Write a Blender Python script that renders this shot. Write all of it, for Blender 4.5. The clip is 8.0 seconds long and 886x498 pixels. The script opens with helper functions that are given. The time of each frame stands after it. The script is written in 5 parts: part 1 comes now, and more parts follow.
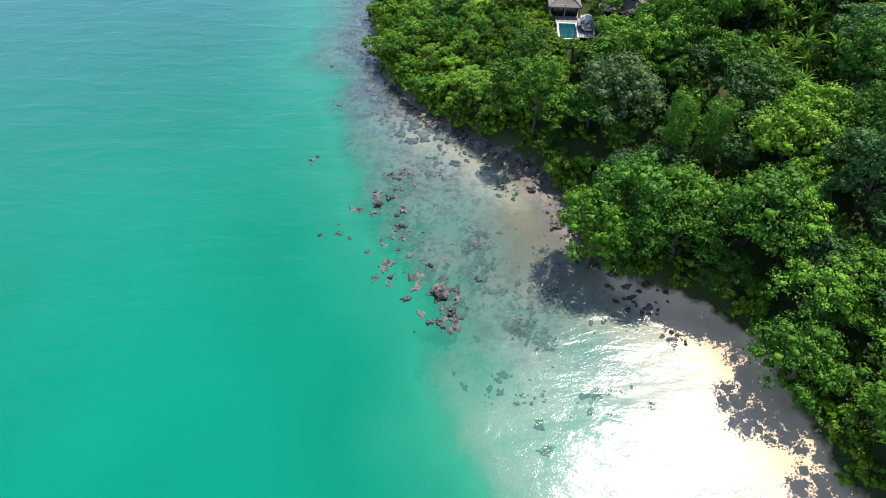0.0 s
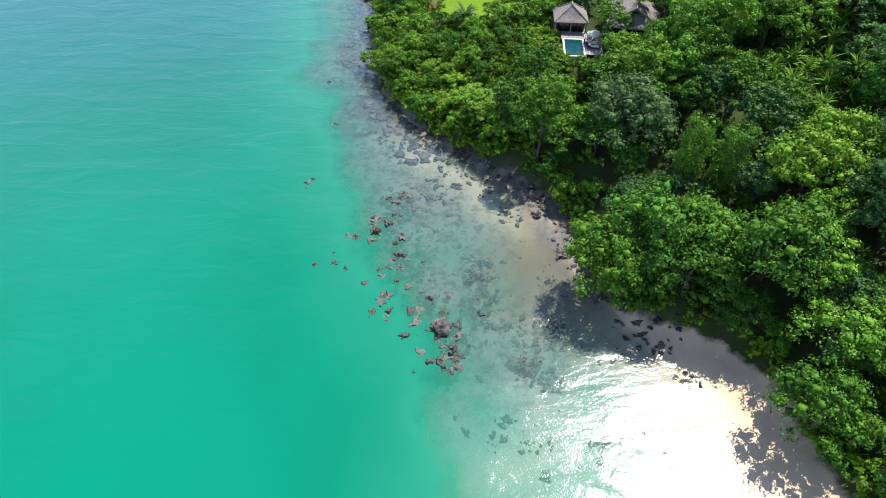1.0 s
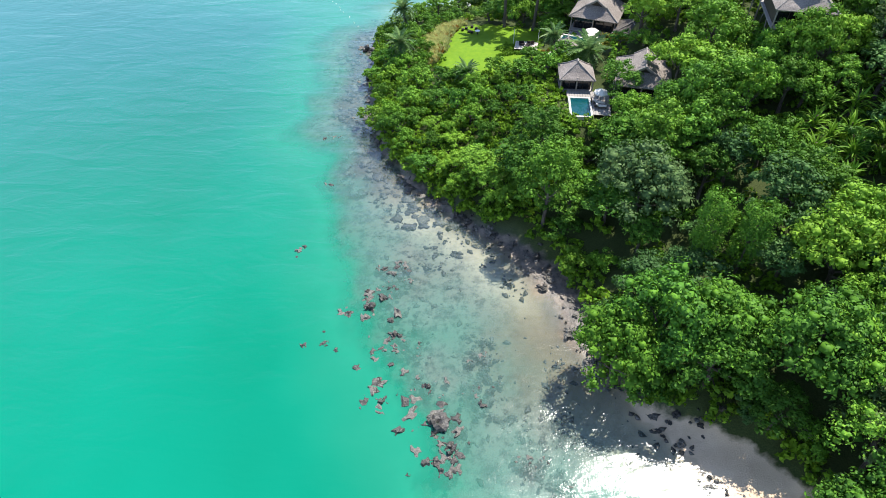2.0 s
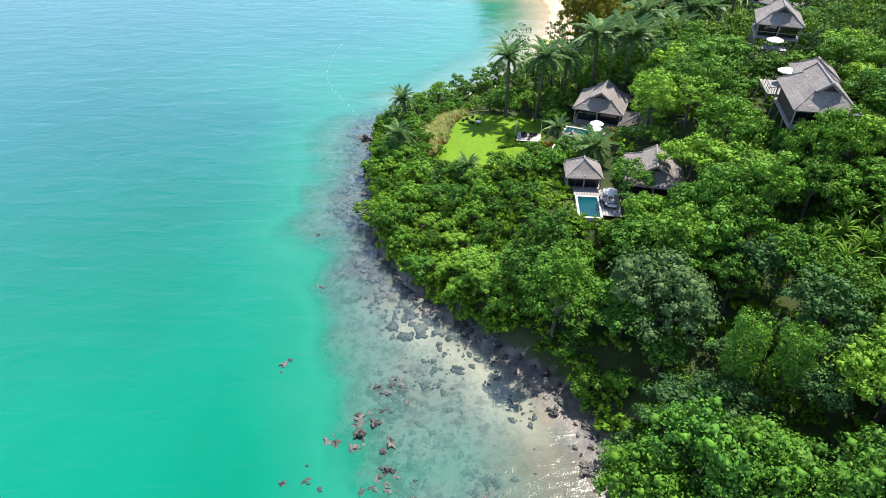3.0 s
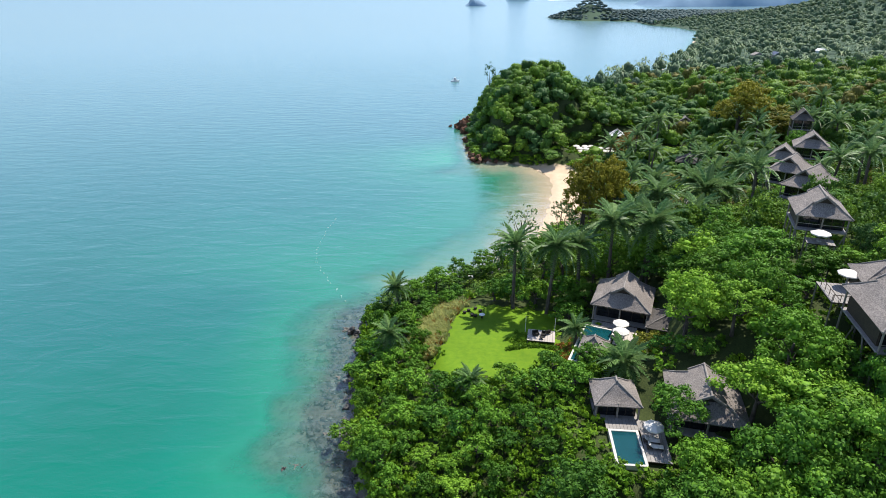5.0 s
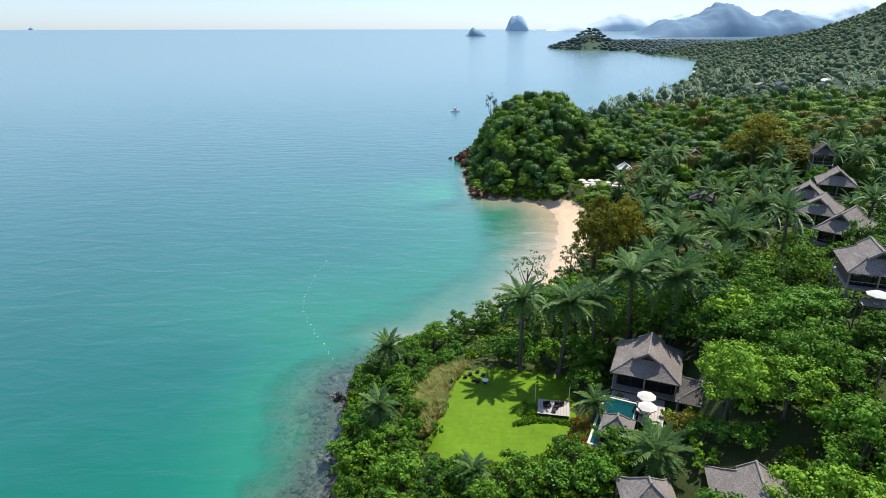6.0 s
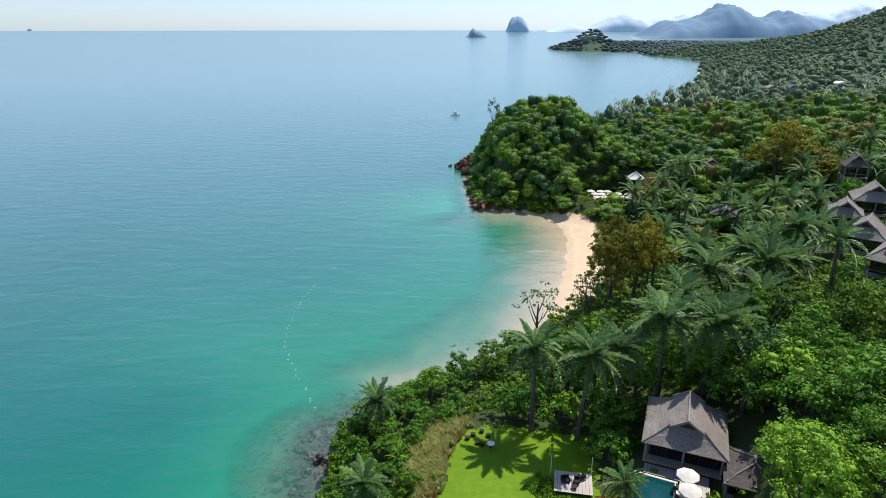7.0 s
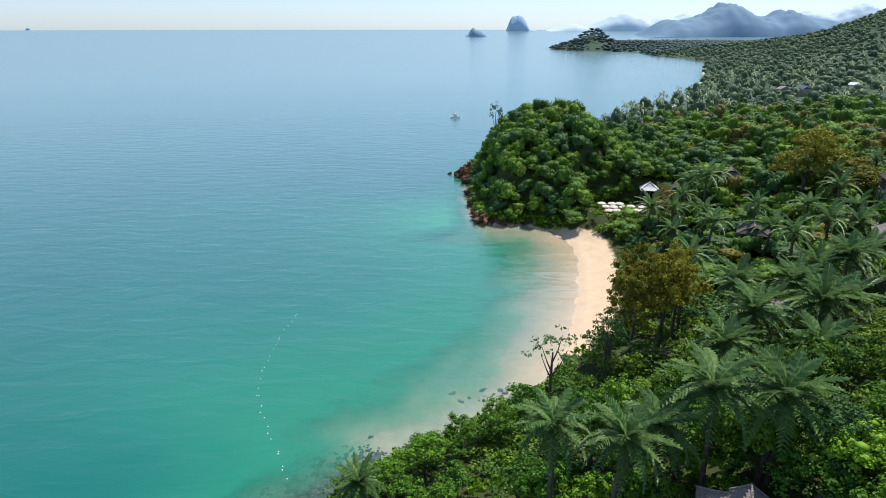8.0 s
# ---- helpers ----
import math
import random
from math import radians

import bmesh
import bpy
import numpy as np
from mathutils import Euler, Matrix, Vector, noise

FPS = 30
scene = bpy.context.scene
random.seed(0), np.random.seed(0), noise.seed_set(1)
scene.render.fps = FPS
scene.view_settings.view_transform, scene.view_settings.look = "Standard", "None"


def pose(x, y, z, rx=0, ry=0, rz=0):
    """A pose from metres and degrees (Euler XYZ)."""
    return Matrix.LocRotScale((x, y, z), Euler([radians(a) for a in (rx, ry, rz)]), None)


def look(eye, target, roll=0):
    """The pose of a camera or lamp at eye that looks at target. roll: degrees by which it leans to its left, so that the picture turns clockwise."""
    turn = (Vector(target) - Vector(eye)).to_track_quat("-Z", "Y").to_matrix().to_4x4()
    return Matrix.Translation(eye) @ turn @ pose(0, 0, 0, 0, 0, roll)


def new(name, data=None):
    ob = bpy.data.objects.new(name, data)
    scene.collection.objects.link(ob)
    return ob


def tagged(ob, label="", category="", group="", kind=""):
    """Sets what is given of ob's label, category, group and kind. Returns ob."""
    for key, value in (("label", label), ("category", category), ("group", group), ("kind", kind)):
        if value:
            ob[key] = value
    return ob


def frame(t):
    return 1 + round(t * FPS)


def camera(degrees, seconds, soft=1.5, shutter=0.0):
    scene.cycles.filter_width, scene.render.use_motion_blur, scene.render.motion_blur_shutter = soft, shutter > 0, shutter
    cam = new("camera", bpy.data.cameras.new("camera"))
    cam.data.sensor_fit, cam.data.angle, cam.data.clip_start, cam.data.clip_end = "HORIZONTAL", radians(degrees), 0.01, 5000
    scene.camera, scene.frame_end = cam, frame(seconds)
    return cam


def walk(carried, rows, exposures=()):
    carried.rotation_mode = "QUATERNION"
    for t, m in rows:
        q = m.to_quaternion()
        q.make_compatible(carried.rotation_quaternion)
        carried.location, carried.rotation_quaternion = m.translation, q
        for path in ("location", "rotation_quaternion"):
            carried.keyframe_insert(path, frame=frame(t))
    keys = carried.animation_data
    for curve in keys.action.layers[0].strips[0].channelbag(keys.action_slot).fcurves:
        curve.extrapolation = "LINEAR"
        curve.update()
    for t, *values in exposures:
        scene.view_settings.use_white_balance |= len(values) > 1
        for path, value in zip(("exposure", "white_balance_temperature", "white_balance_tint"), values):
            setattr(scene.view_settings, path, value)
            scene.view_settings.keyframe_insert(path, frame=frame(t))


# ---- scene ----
cam = camera(73.0, 8.0, soft=0.9)
PATH = [
    (0, (-0.922, -1.591, 62.001), (-0.918, -0.208, 60.556), 0.1),
    (0.5, (-1.017, 0.605, 61.961), (-1.012, 1.988, 60.516), 0.2),
    (1, (-0.928, 4.254, 61.86), (-0.926, 5.639, 60.417), 0.2),
    (2.5, (-0.001, 17.913, 62.411), (-0.018, 19.43, 61.109), -0.2),
    (3, (-0.092, 22.678, 62.122), (-0.108, 24.273, 60.916), -0.1),
    (3.5, (-0.141, 27.316, 61.915), (-0.155, 28.983, 60.81), -0.1),
    (4, (-0.132, 32.317, 61.794), (-0.148, 34.048, 60.793), -0.1),
    (4.5, (-0.079, 37.606, 61.626), (-0.095, 39.396, 60.734), -0.0),
    (5, (-0.009, 43.225, 61.496), (-0.026, 45.067, 60.717), 0.0),
    (6.5, (0.349, 64.467, 61.093), (0.33, 66.343, 60.399), 0.0),
    (7, (0.379, 72.755, 61.056), (0.36, 74.63, 60.362), 0.0),
    (7.5, (0.465, 81.452, 60.981), (0.447, 83.327, 60.286), 0.0),
    (8, (0.615, 90.356, 60.87), (0.596, 92.231, 60.174), -0.0),
]
walk(cam, [(t, look(eye, target, roll)) for t, eye, target, roll in PATH],
     exposures=[(0.0, 0.78), (1.0, 0.88), (2.5, 1.20), (3.5, 1.04), (4.5, 0.80), (5.0, 0.67), (6.5, 0.42), (8.0, 0.36)])

# ---- world, sun ----
SUN_EL, SUN_AZ = radians(60), radians(42)          # azimuth from +y towards +x
world = bpy.data.worlds.new("world")
scene.world = world
world.use_nodes = True
wn = world.node_tree.nodes
sky = wn.new("ShaderNodeTexSky")
sky.sky_type, sky.sun_disc = "NISHITA", False
sky.sun_elevation, sky.sun_rotation = SUN_EL, SUN_AZ
sky.air_density, sky.dust_density, sky.ozone_density = 1.0, 0.25, 3.0
wn["Background"].inputs["Strength"].default_value = 0.10
tint = wn.new("ShaderNodeMix")
tint.data_type, tint.blend_type = "RGBA", "MULTIPLY"
tint.inputs[0].default_value, tint.inputs[7].default_value = 1.0, (0.83, 0.985, 1.23, 1)
soften = wn.new("ShaderNodeHueSaturation")
soften.inputs["Saturation"].default_value = 0.62
world.node_tree.links.new(sky.outputs[0], soften.inputs["Color"])
world.node_tree.links.new(soften.outputs[0], tint.inputs[6])
world.node_tree.links.new(tint.outputs[2], wn["Background"].inputs["Color"])
sun = new("sun", bpy.data.lights.new("sun", "SUN"))
sun.data.energy, sun.data.angle, sun.data.color = 4.1, radians(0.5), (1.0, 0.95, 0.86)
to_sun = Vector((math.sin(SUN_AZ) * math.cos(SUN_EL), math.cos(SUN_AZ) * math.cos(SUN_EL), math.sin(SUN_EL)))
sun.matrix_world = look(to_sun * 300, (0, 0, 0))


# ---- materials ----
class Mat:
    """A node material with short calls."""

    def __init__(self, name, rough=0.7, spec=0.3, metal=0.0):
        self.m = bpy.data.materials.new(name)
        self.m.use_nodes = True
        self.t = self.m.node_tree
        self.b = self.t.nodes["Principled BSDF"]
        self.out = self.t.nodes["Material Output"]
        self.b.inputs["Roughness"].default_value = rough
        self.b.inputs["Specular IOR Level"].default_value = spec
        self.b.inputs["Metallic"].default_value = metal
        self.co = self.add("ShaderNodeTexCoord").outputs["Object"]

    def add(self, kind):
        return self.t.nodes.new(kind)

    def attr(self, name):
        n = self.add("ShaderNodeAttribute")
        n.attribute_name = name
        return n.outputs["Fac"]

    def link(self, a, b):
        self.t.links.new(a, b)

    def world_co(self):
        self.co = self.add("ShaderNodeNewGeometry").outputs["Position"]
        return self

    def noise(self, scale, detail=4, rough=0.55, stretch=(1, 1, 1), dist=0.0, spin=0.0):
        mp = self.add("ShaderNodeMapping")
        mp.inputs["Rotation"].default_value = (0, 0, spin)
        mp.inputs["Scale"].default_value = stretch
        self.link(self.co, mp.inputs["Vector"])
        n = self.add("ShaderNodeTexNoise")
        n.inputs["Scale"].default_value, n.inputs["Detail"].default_value = scale, detail
        n.inputs["Roughness"].default_value, n.inputs["Distortion"].default_value = rough, dist
        self.link(mp.outputs[0], n.inputs["Vector"])
        return n.outputs[0]

    def ramp(self, fac, stops, mode="LINEAR"):
        r = self.add("ShaderNodeValToRGB")
        r.color_ramp.interpolation = mode
        el = r.color_ramp.elements
        while len(el) < len(stops):
            el.new(0.5)
        for e, (p, c) in zip(el, stops):
            e.position = p
            e.color = (c, c, c, 1) if isinstance(c, (int, float)) else (*c, 1)
        self.link(fac, r.inputs[0])
        return r.outputs[0]

    def mix(self, fac, a, b, kind="MIX"):
        n = self.add("ShaderNodeMix")
        n.data_type, n.blend_type = "RGBA", kind
        for s, v in ((n.inputs[0], fac), (n.inputs[6], a), (n.inputs[7], b)):
            if isinstance(v, (int, float)):
                s.default_value = v
            elif isinstance(v, tuple):
                s.default_value = (*v, 1)
            else:
                self.link(v, s)
        return n.outputs[2]

    def math(self, op, a, b=0.0):
        n = self.add("ShaderNodeMath")
        n.operation = op
        for s, v in zip(n.inputs, (a, b)):
            if isinstance(v, (int, float)):
                s.default_value = v
            else:
                self.link(v, s)
        return n.outputs[0]

    def color(self, c):
        if isinstance(c, tuple):
            self.b.inputs["Base Color"].default_value = (*c, 1)
        else:
            self.link(c, self.b.inputs["Base Color"])
        return self

    def bump(self, height, dist=0.05, strength=1.0, to=None):
        n = self.add("ShaderNodeBump")
        n.inputs["Strength"].default_value, n.inputs["Distance"].default_value = strength, dist
        self.link(height, n.inputs["Height"])
        self.link(n.outputs[0], (to or self.b).inputs["Normal"])
        return n.outputs[0]


def leaf_material(name, dark, mid, light, trans=0.15, per_tree=True, blotch=0.06, rough=0.55, spec=0.12):
    dark, mid, light = ((0.86 * c[0], 0.86 * c[1], 0.92 * c[2]) for c in (dark, mid, light))
    a = Mat(name, rough, spec)
    g = a.add("ShaderNodeNewGeometry")
    blend = lambda p, q, k: tuple(u + (v - u) * k for u, v in zip(p, q))
    leaf = a.ramp(g.outputs["Random Per Island"], [(0.0, blend(mid, dark, 0.8)), (0.5, mid), (1.0, blend(mid, light, 0.85))])
    if per_tree:
        tone = a.add("ShaderNodeObjectInfo").outputs["Random"]
    else:
        a.co = g.outputs["Position"]
        tone = a.ramp(a.noise(blotch, 2, 0.7), [(0.32, 0.0), (0.68, 1.0)])
    warm = a.mix(a.ramp(tone, [(0.0, 0.0), (1.0, 0.55)]), leaf, tuple(min(1, x * k) for x, k in zip(light, (1.22, 1.06, 0.85))))
    col = a.mix(a.ramp(a.math("FRACT", a.math("MULTIPLY", tone, 7.3)), [(0.2, 0.0), (1.0, 0.66)]), warm, tuple(x * 0.45 for x in mid))
    a.color(col)
    tr = a.add("ShaderNodeBsdfTranslucent")
    a.link(a.mix(0.6, col, light), tr.inputs["Color"])
    ms = a.add("ShaderNodeMixShader")
    ms.inputs[0].default_value = trans
    a.link(a.b.outputs[0], ms.inputs[1])
    a.link(tr.outputs[0], ms.inputs[2])
    a.link(ms.outputs[0], a.out.inputs["Surface"])
    return a.m


LEAF_MID = leaf_material("leaf_mid_green", (0.030, 0.095, 0.018), (0.077, 0.215, 0.027), (0.173, 0.393, 0.031))
LEAF_BRIGHT = leaf_material("leaf_bright_green", (0.055, 0.155, 0.022), (0.130, 0.320, 0.030), (0.262, 0.490, 0.045))
LEAF_DARK = leaf_material("leaf_dark_green", (0.019, 0.062, 0.022), (0.043, 0.127, 0.038), (0.115, 0.257, 0.067))
LEAF_GREY = leaf_material("leaf_grey_green", (0.048, 0.109, 0.036), (0.102, 0.204, 0.067), (0.192, 0.319, 0.108), 0.25)
LEAF_OLIVE = leaf_material("leaf_olive_brown", (0.094, 0.112, 0.019), (0.206, 0.213, 0.023), (0.338, 0.344, 0.039), 0.3)
LEAF_RUST = leaf_material("leaf_rust", (0.120, 0.070, 0.015), (0.230, 0.130, 0.025), (0.330, 0.230, 0.040), 0.3)
LEAF_WOODS = leaf_material("leaf_woods", (0.028, 0.082, 0.022), (0.073, 0.180, 0.034), (0.173, 0.325, 0.042), 0.24, False, 0.07)
LEAF_SHRUB = leaf_material("leaf_shrub", (0.035, 0.091, 0.015), (0.104, 0.249, 0.018), (0.244, 0.454, 0.026), 0.24, False, 0.12)
# far leaves: aerial haze is mixed into the greens, paler and bluer
LEAF_FAR_HAZY = leaf_material("leaf_far_slopes_hazy", (0.070, 0.128, 0.078), (0.110, 0.190, 0.108), (0.165, 0.255, 0.135), 0.2, False, 0.018)
LEAF_DISTANT_HAZY = leaf_material("leaf_distant_hazy", (0.060, 0.110, 0.110), (0.075, 0.135, 0.130), (0.100, 0.165, 0.150), 0.1, False, 0.01)
LEAF_LIGHT = leaf_material("leaf_light_woods", (0.055, 0.130, 0.020), (0.125, 0.270, 0.030), (0.250, 0.420, 0.045), 0.24, False, 0.07)
LEAF_TAN = leaf_material("leaf_tan_woods", (0.075, 0.085, 0.022), (0.160, 0.165, 0.035), (0.260, 0.260, 0.060), 0.24, False, 0.07)
# lighter far leaves, with the same haze put into the colour
LEAF_FAR_LIGHT_HAZY = leaf_material("leaf_far_light_hazy", (0.105, 0.170, 0.090), (0.150, 0.235, 0.115), (0.205, 0.295, 0.140), 0.2, False, 0.018)
FROND = leaf_material("palm_frond", (0.040, 0.110, 0.028), (0.092, 0.220, 0.055), (0.250, 0.410, 0.145), 0.2, True, 0.06, 0.45, 0.2)


def bark_material():
    a = Mat("bark", 0.9, 0.15)
    n = a.noise(2.5, 6, 0.7, (1, 1, 0.25))
    a.color(a.ramp(n, [(0.3, (0.040, 0.032, 0.025)), (0.7, (0.17, 0.145, 0.12))]))
    a.bump(n, 0.05)
    return a.m


BARK = bark_material()


def ground_material():
    """Sand by the water and on the sea bed, leaf litter and earth inland, by the height and the shore's reach."""
    a = Mat("ground", 0.9, 0.2).world_co()
    fine, mid, big = a.noise(6, 5, 0.7), a.noise(0.5, 5, 0.65), a.noise(0.11, 3, 0.6)
    sand = a.mix(a.ramp(mid, [(0.35, 0.0), (0.7, 0.6)]), (0.66, 0.50, 0.34), (0.54, 0.39, 0.25))
    reach = a.attr("inland")
    depth = a.attr("depth")
    weed = a.attr("reef")
    spots = a.ramp(a.noise(0.85, 4, 0.65), [(0.50, 0.0), (0.64, 0.85)])
    beds = a.ramp(a.math("ADD", a.noise(0.26, 7, 0.8), a.math("MULTIPLY", a.math("SUBTRACT", fine, 0.5), 0.25)), [(0.50, 0.0), (0.60, 0.9)])
    patch = a.math("MULTIPLY", a.math("MAXIMUM", spots, beds), weed)
    silt = a.mix(a.math("MULTIPLY", weed, 0.9), (1.0, 1.0, 1.0), (0.78, 0.80, 0.79))
    bed = a.mix(patch, a.mix(1.0, silt, a.mix(weed, a.mix(big, (0.46, 0.40, 0.29), (0.56, 0.49, 0.36)), a.mix(big, (0.22, 0.215, 0.175), (0.31, 0.295, 0.24))), "MULTIPLY"), (0.055, 0.062, 0.055))
    sand = a.mix(a.ramp(depth, [(0.0, 0.0), (0.06, 1.0)]), sand, bed)
    sand = a.mix(a.math("MULTIPLY", a.attr("mud"), 0.9), sand, a.mix(mid, (0.100, 0.070, 0.038), (0.210, 0.150, 0.085)))
    rub = a.mix(a.ramp(a.noise(1.3, 6, 0.75), [(0.35, 0.0), (0.65, 1.0)]), (0.030, 0.028, 0.028), (0.13, 0.110, 0.095))
    sand = a.mix(a.math("MULTIPLY", a.attr("rubble"), a.ramp(mid, [(0.3, 0.75), (0.6, 1.0)])), sand, rub)
    soil = a.ramp(fine, [(0.3, (0.026, 0.040, 0.012)), (0.7, (0.070, 0.092, 0.026))])
    soil = a.mix(a.attr("wooded"), soil, a.mix(mid, (0.038, 0.070, 0.042), (0.070, 0.115, 0.070)))
    edge = a.math("ADD", reach, a.math("MULTIPLY", a.math("SUBTRACT", mid, 0.5), 1.2))
    a.color(a.mix(a.ramp(edge, [(0.3, 0.0), (0.7, 1.0)]), sand, soil))
    wet = a.attr("wet")
    a.link(a.ramp(wet, [(0.0, 0.9), (1.0, 0.34)]), a.b.inputs["Roughness"])
    a.link(a.ramp(wet, [(0.0, 0.2), (1.0, 0.55)]), a.b.inputs["Specular IOR Level"])
    a.bump(a.math("ADD", fine, mid), 0.06)
    return a.m


GROUND = ground_material()


def sea_material():
    """A clear film over the shallows that turns to milky emerald with the depth, and a gloss that grows towards grazing sight."""
    a = Mat("sea").world_co()
    flat_depth = a.attr("depth")
    shoal = a.math("MULTIPLY", a.math("SUBTRACT", a.noise(0.075, 5, 0.6), 0.5), 0.26)
    depth = a.math("ADD", flat_depth, a.math("MULTIPLY", shoal, a.ramp(flat_depth, [(0.03, 0.0), (0.12, 1.0)])))
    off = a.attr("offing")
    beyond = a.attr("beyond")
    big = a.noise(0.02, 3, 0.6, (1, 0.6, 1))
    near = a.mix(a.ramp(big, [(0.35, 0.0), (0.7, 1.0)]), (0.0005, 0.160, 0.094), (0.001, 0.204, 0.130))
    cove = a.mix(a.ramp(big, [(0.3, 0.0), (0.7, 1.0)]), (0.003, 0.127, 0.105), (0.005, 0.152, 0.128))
    # distant water: aerial haze put into the body colour, growing with beyond
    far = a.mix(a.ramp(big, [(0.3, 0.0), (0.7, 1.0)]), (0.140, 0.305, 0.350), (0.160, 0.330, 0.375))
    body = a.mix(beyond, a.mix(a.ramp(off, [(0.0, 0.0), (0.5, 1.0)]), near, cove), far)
    body = a.mix(a.attr("inshore"), body, (0.045, 0.400, 0.195))
    verge = a.mix(a.ramp(off, [(0.05, 0.0), (0.3, 1.0)]), (0.200, 0.285, 0.262), (0.135, 0.420, 0.240))
    shallow = a.mix(a.ramp(depth, [(0.10, 0.0), (0.56, 1.0)], "EASE"), a.mix(a.ramp(depth, [(0.04, 0.0), (0.18, 1.0)]), verge, (0.018, 0.270, 0.168)), body)
    dif = a.add("ShaderNodeBsdfDiffuse")
    a.link(shallow, dif.inputs["Color"])
    clear = a.add("ShaderNodeBsdfTransparent")
    a.link(a.ramp(depth, [(0.0, (0.97, 0.98, 0.97)), (0.06, (0.82, 0.90, 0.91)), (0.12, (0.58, 0.82, 0.81)), (0.4, (0.12, 0.60, 0.48))]), clear.inputs["Color"])
    milk = a.add("ShaderNodeMixShader")
    a.link(a.ramp(depth, [(0.0, 0.0), (0.05, 0.12), (0.10, 0.36), (0.26, 0.80), (0.52, 1.0)], "EASE"), milk.inputs[0])
    a.link(clear.outputs[0], milk.inputs[1])
    a.link(dif.outputs[0], milk.inputs[2])
    waves = a.math("ADD", a.math("MULTIPLY", a.noise(0.9, 3, 0.6, (0.6, 1, 1), 0.6, 0.3), 0.13),
                   a.math("ADD", a.math("MULTIPLY", a.noise(0.22, 3, 0.5, (0.42, 1, 1), 0.5, 0.3), 0.75), a.math("MULTIPLY", a.noise(4.5, 2, 0.6), 0.045)))
    gl = a.add("ShaderNodeBsdfGlossy")
    gl.inputs["Roughness"].default_value = 0.15
    nrm = a.bump(waves, 1.0, 0.40, gl)
    lw = a.add("ShaderNodeLayerWeight")
    lw.inputs["Blend"].default_value = 0.5
    a.link(nrm, lw.inputs["Normal"])
    top = a.add("ShaderNodeMixShader")
    a.link(a.ramp(lw.outputs["Facing"], [(0.0, 0.020), (0.2, 0.024), (0.3, 0.05), (0.45, 0.14), (0.62, 0.30), (0.8, 0.46), (1.0, 0.74)]), top.inputs[0])
    a.link(milk.outputs[0], top.inputs[1])
    a.link(gl.outputs[0], top.inputs[2])
    a.link(top.outputs[0], a.out.inputs["Surface"])
    return a.m


SEA = sea_material()


def simple(name, c0, c1, scale=2.0, rough=0.7, spec=0.3, bump=0.02, stretch=(1, 1, 1), metal=0.0):
    a = Mat(name, rough, spec, metal)
    n = a.noise(scale, 6, 0.65, stretch)
    big = a.noise(scale * 0.13, 3, 0.6)
    c = a.ramp(n, [(0.3, c0), (0.7, c1)])
    a.color(a.mix(a.ramp(big, [(0.35, 0.0), (0.75, 0.45)]), c, tuple(0.7 * x for x in c0)))
    if bump:
        a.bump(n, bump)
    return a.m


THATCH = simple("thatch", (0.125, 0.108, 0.100), (0.40, 0.355, 0.325), 2.4, 0.95, 0.1, 0.10, (3.0, 3.0, 0.5))
THATCH_OLD = simple("thatch_dark", (0.075, 0.068, 0.064), (0.15, 0.135, 0.125), 2.2, 0.95, 0.1, 0.10, (3.0, 3.0, 0.5))
RIDGE = simple("ridge_thatch", (0.20, 0.18, 0.165), (0.42, 0.38, 0.35), 4, 0.95, 0.1, 0.06)
TIMBER = simple("dark_timber", (0.035, 0.026, 0.020), (0.10, 0.075, 0.055), 3, 0.7, 0.3, 0.01, (1, 1, 6))
POST = simple("weathered_post", (0.20, 0.175, 0.15), (0.36, 0.32, 0.28), 3, 0.85, 0.2, 0.02, (1, 1, 0.3))
DECKING = simple("grey_decking", (0.22, 0.20, 0.19), (0.40, 0.37, 0.34), 3, 0.75, 0.25, 0.01, (0.4, 8, 1))
PALE_DECK = simple("pale_decking", (0.42, 0.37, 0.34), (0.60, 0.54, 0.49), 3, 0.8, 0.2, 0.01, (0.4, 8, 1))
STONE = simple("pale_stone", (0.52, 0.49, 0.44), (0.70, 0.67, 0.61), 4, 0.6, 0.4, 0.01)
PLASTER = simple("plaster", (0.40, 0.36, 0.31), (0.56, 0.51, 0.44), 2, 0.85, 0.2, 0.01)
CANVAS = simple("canvas", (0.66, 0.62, 0.56), (0.78, 0.74, 0.68), 3, 0.8, 0.2, 0.01)
POOLTILE = simple("pool_tile", (0.014, 0.085, 0.100), (0.025, 0.125, 0.140), 5, 0.4, 0.4, 0.0)
LAWN = simple("mown_lawn", (0.092, 0.195, 0.004), (0.155, 0.262, 0.007), 0.9, 0.8, 0.2, 0.04)
GLASSY = simple("dark_glass", (0.010, 0.012, 0.014), (0.02, 0.022, 0.025), 1, 0.08, 0.6, 0.0)
DARKCLOTH = simple("dark_wicker", (0.018, 0.016, 0.015), (0.05, 0.045, 0.04), 8, 0.8, 0.2, 0.01)
ROCK_DARK = simple("dark_rock", (0.024, 0.022, 0.020), (0.110, 0.100, 0.088), 2.6, 0.42, 0.5, 0.2)
ROCK_PALE = simple("pale_rock", (0.045, 0.042, 0.037), (0.25, 0.235, 0.205), 3.2, 0.5, 0.45, 0.2)
ROCK_RED = simple("red_rock", (0.07, 0.035, 0.024), (0.24, 0.13, 0.085), 0.6, 0.9, 0.2, 0.2)
WHITE_PAINT = simple("white_paint", (0.72, 0.72, 0.71), (0.82, 0.82, 0.80), 3, 0.5, 0.4, 0.0)
BLUE_ROOF = simple("blue_roof", (0.055, 0.075, 0.15), (0.10, 0.125, 0.20), 2, 0.5, 0.4, 0.0)
